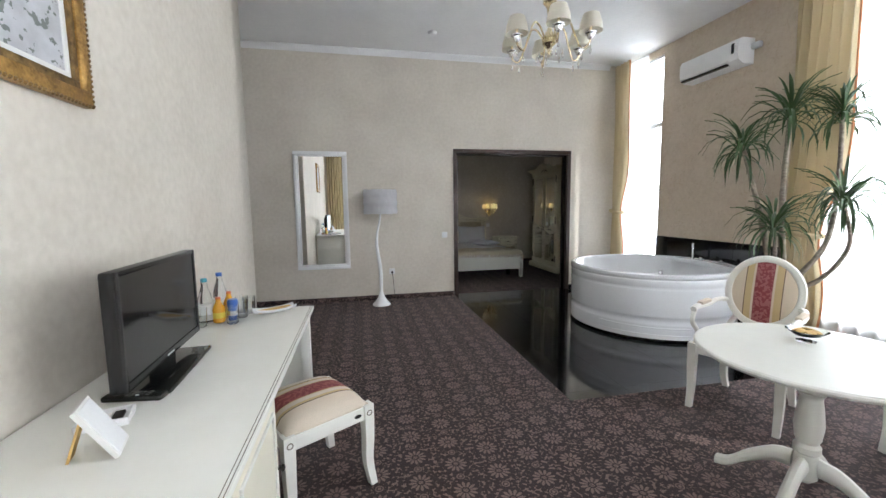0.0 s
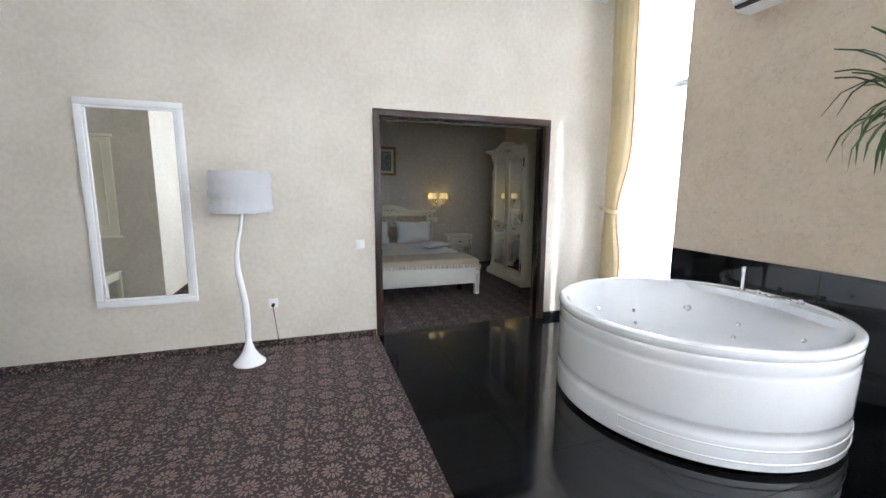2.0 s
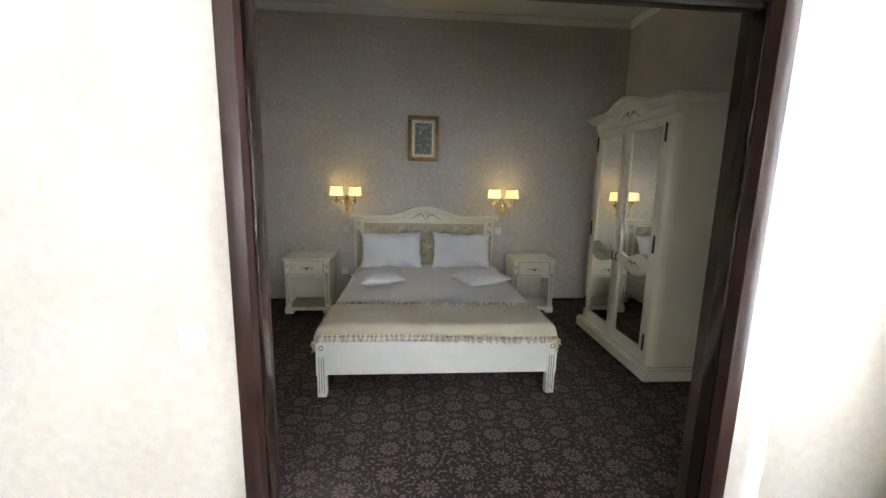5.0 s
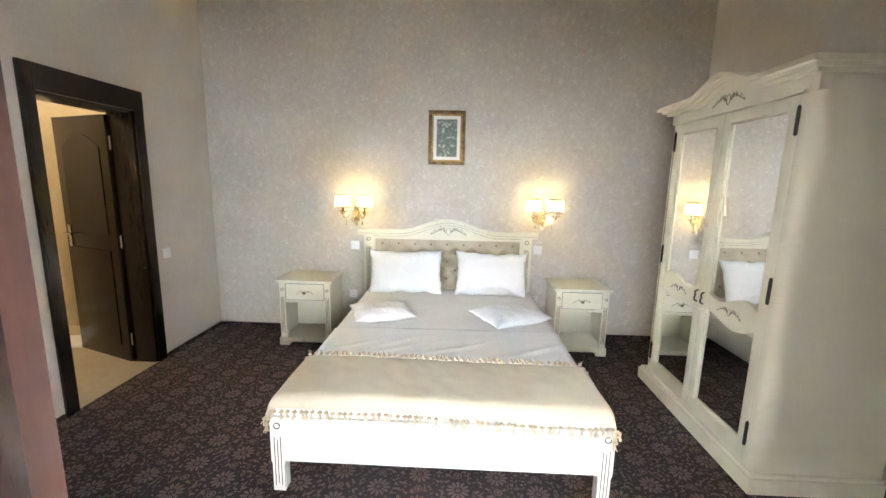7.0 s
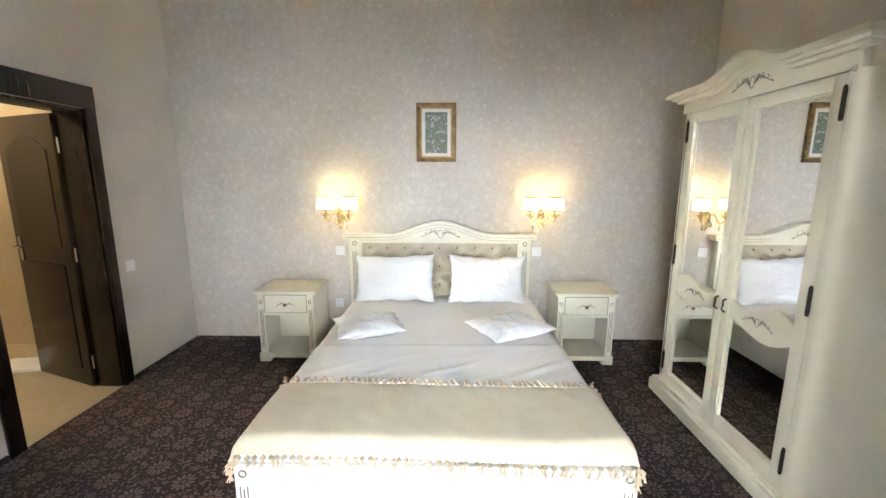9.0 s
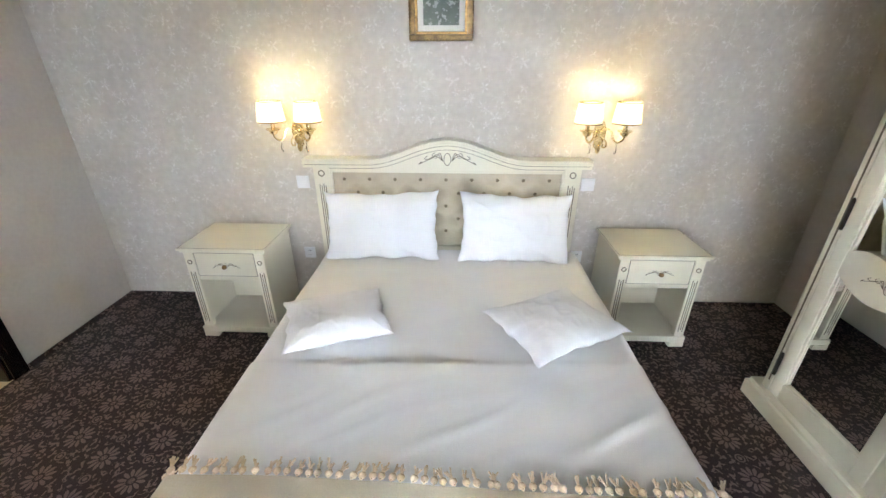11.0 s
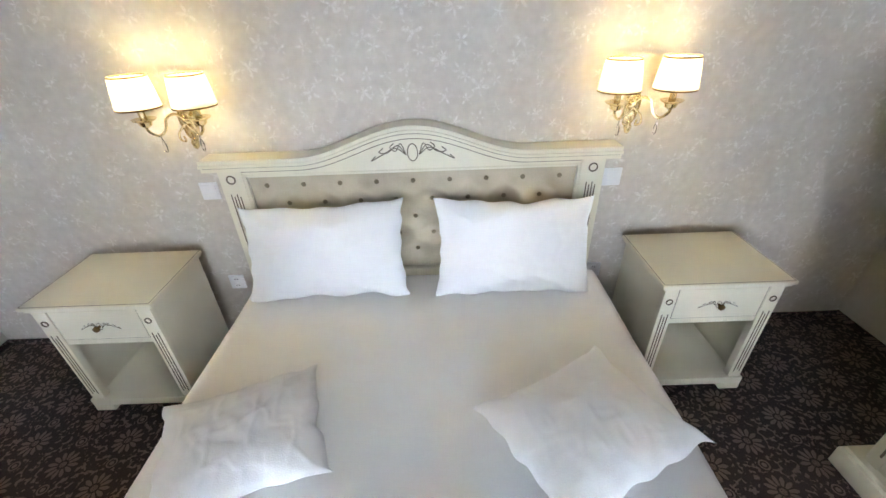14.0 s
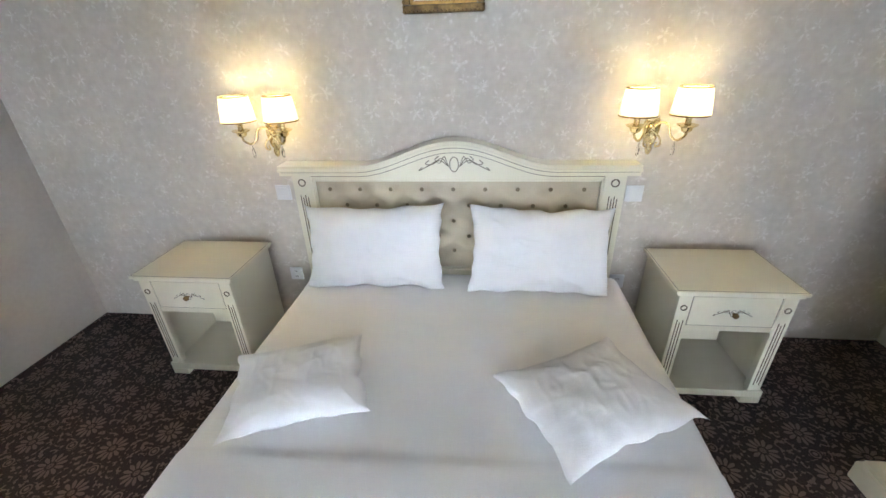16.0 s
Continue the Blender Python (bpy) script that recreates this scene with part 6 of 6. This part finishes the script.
for name, b in (("architrave", (B_WEST - 0.002, B_WEST + 0.018, 7.465, 7.548, 0, 2.0)), ("architrave", (B_WEST - 0.002, B_WEST + 0.018, 8.258, 8.341, 0, 2.0)), ("architrave", (B_WEST - 0.002, B_WEST + 0.020, 7.465, 8.341, 2.0 - 0.012, 2.135)),
                ("jamb", (B_WEST - 0.2, B_WEST - 0.002, 7.54, 7.565, 0, 1.988)), ("jamb", (B_WEST - 0.2, B_WEST - 0.002, 8.245, 8.27, 0, 1.988)), ("lintel", (B_WEST - 0.2, B_WEST - 0.002, 7.565, 8.245, 1.965, 1.988))):
    part(name, boxed(*b, bevel=0.004), WENGE, d2)
turn = Matrix.Translation((B_WEST - 0.19, 8.24, 0)) @ Matrix.Rotation(radians(160), 4, "Z")


def turned(bm):
    bm.transform(turn)
    return bm


leaf = part("leaf", turned(boxed(0.0, 0.68, -0.02, 0.02, 0.008, 1.955, bevel=0.003)), WENGE, d2)
arch = [(0.10, 1.05), (0.58, 1.05), (0.58, 1.72)] + [(0.58 - 0.48 * k / 12, 1.72 + 0.10 * math.sin(math.pi * k / 12)) for k in range(1, 12)] + [(0.10, 1.72)]
for lo, hi in ((0.018, 0.027), (-0.027, -0.018)):
    part("panel", turned(slab(bmesh.new(), arch, "y", lo, hi)), WENGE, leaf)
    part("panel", turned(boxed(0.10, 0.58, lo, hi, 0.14, 0.92, bevel=0.003)), WENGE, leaf)
for s in (-1, 1):
    bm = boxed(0.605, 0.645, s * 0.02, s * 0.026, 0.92, 1.10, bevel=0.002)
    tube(bm, [(0.625, s * 0.024, 1.03), (0.625, s * 0.06, 1.03), (0.53, s * 0.06, 1.03)], 0.008, 8)
    part("handle", turned(bm), CHROME, leaf, "satin chrome lever handle")
for z in (0.2, 1.0, 1.75):
    part("hinge", turned(lathe(bmesh.new(), [(0.008, z - 0.05), (0.008, z + 0.05)], at=(-0.006, 0, 0), seg=10)), CHROME, leaf)

bt = -2.1
structure("wall_bathroom_north", boxed(bt, B_WEST - 0.2, 9.0, 9.12, -0.02, 2.7), BATH_TILE, "beige tiled bathroom wall", "wall")
structure("wall_bathroom_south", boxed(bt, B_WEST - 0.2, 6.6, 6.7, -0.02, 2.7), BATH_TILE, "beige tiled bathroom wall", "wall")
structure("wall_bathroom_west", boxed(bt - 0.1, bt, 6.6, 9.12, -0.02, 2.7), BATH_TILE, "beige tiled bathroom wall", "wall")
structure("ceiling_bathroom", boxed(bt - 0.1, B_WEST - 0.2, 6.6, 9.12, 2.7, 2.8), PLASTER, "white bathroom ceiling", "ceiling")
mat = thing("bath_mat", "folded white towelling mat on the bathroom floor", "bath mat", (-1.0, 8.52, 0.0), 12)
part("cloth", boxed(-0.2, 0.2, -0.10, 0.14, 0.0, 0.035, bevel=0.015, seg=3), SHEET, mat)
cl = thing("ceiling_lamp", "round white bathroom ceiling lamp, lit", "ceiling lamp", (-1.1, 7.9, 2.7))
part("rim", lathe(bmesh.new(), [(0.11, 0), (0.11, -0.02), (0.09, -0.025), (0.088, -0.001)], seg=28, closed=True), CHROME, cl)
bulb = new("bathroom_light", bpy.data.lights.new("bathroom_light", "POINT"))
bulb.data.energy, bulb.data.color, bulb.data.shadow_soft_size = 5, (1.0, 0.78, 0.48), 0.08
bulb.location = (-1.1, 7.9, 2.6)


# ---- pieces of the floors and of the dado ----
def piece_mesh(name, w, d, h, mat):
    return mesh_of(name, boxed(0, w, 0, d, 0, h, bevel=0.0006, seg=1), mat)


tiles = structure("floor_tiles", boxed(TX0, EAST, TY0, 5.86, -0.03, -0.012), BLACK, "polished black granite tile floor", "floor")
GAP = 0.0012
xs = [TX0] + [x for x in (2.11, 2.71, 3.31, 3.91) if TX0 < x < EAST] + [EAST]
ys = [TY0] + [2.51, 3.11, 3.71, 4.31, 4.91, 5.51, NORTH]
shared = {}
for x0, x1 in zip(xs, xs[1:]):
    for y0, y1 in zip(ys, ys[1:]):
        key = (round(x1 - x0, 3), round(y1 - y0, 3))
        if key not in shared:
            shared[key] = piece_mesh("tile", key[0] - GAP, key[1] - GAP, 0.011, GRANITE)
        ob = new("tile", shared[key])
        ob.parent = tiles
        ob.location = (x0 + GAP / 2, y0 + GAP / 2, -0.012)
thr = new("tile", piece_mesh("threshold", 3.425 - 1.675, 0.088, 0.011, GRANITE))
thr.parent, thr.location = tiles, (1.675, NORTH, -0.012)

dado = structure("trim_dado", boxed(EAST - 0.006, EAST - 0.001, 3.22, 4.925, 0.0, 0.885), BLACK, "polished black granite dado behind the bathtub", "dado")
ds = [3.22, 3.72, 4.32, 4.925]
for y0, y1 in zip(ds, ds[1:]):
    for z0, z1 in ((0.0, 0.30), (0.30, 0.89)):
        ob = new("tile", mesh_of("dado_tile", boxed(0, 0.012, 0, y1 - y0 - GAP, 0, z1 - z0 - GAP, bevel=0.0015, seg=1), GRANITE))
        ob.parent, ob.location = dado, (EAST - 0.018, y0, z0)

bath = structure("floor_bathroom", boxed(bt, B_WEST, 6.7, 9.0, -0.03, -0.014), PLASTER, "beige ceramic bathroom floor", "floor")
tile = piece_mesh("tile", 0.448, 0.448, 0.012, BATH_TILE)
for i in range(4):
    for j in range(5):
        ob = new("tile", tile)
        ob.parent = bath
        ob.location = (B_WEST - 0.2 - 0.45 * (i + 1), 6.72 + 0.45 * j, -0.013)
sill = new("tile", piece_mesh("tile", 0.198, 0.73, 0.012, BATH_TILE))
sill.parent, sill.location = bath, (B_WEST - 0.2, 7.54, -0.013)

# ground outside
structure("ground", boxed(-300, 300, -300, 300, -4.2, -4.0), varied(material("lawn", (0.08, 0.1, 0.05), 0.9), (0.05, 0.07, 0.03), (0.11, 0.12, 0.07), 0.2, 4, 0.2), "grassy ground far below the windows", "ground")


def haze():
    """Bright hazy distance outside the windows."""
    m = bpy.data.materials.new("bright_haze")
    m.use_nodes = True
    b = m.node_tree.nodes["Principled BSDF"]
    b.inputs["Base Color"].default_value = (0.8, 0.82, 0.85, 1)
    b.inputs["Emission Color"].default_value = (0.93, 0.96, 1.0, 1)
    b.inputs["Emission Strength"].default_value = 2.2
    return m


HAZE = haze()
structure("backdrop", boxed(12.0, 12.1, -9.5, 30, -4, 8.0), HAZE, "bright hazy distance outside the windows", "backdrop")
structure("backdrop", boxed(-20, 11.9, -9.6, -9.5, -4, 7.0), HAZE, "bright hazy distance outside the windows", "backdrop")
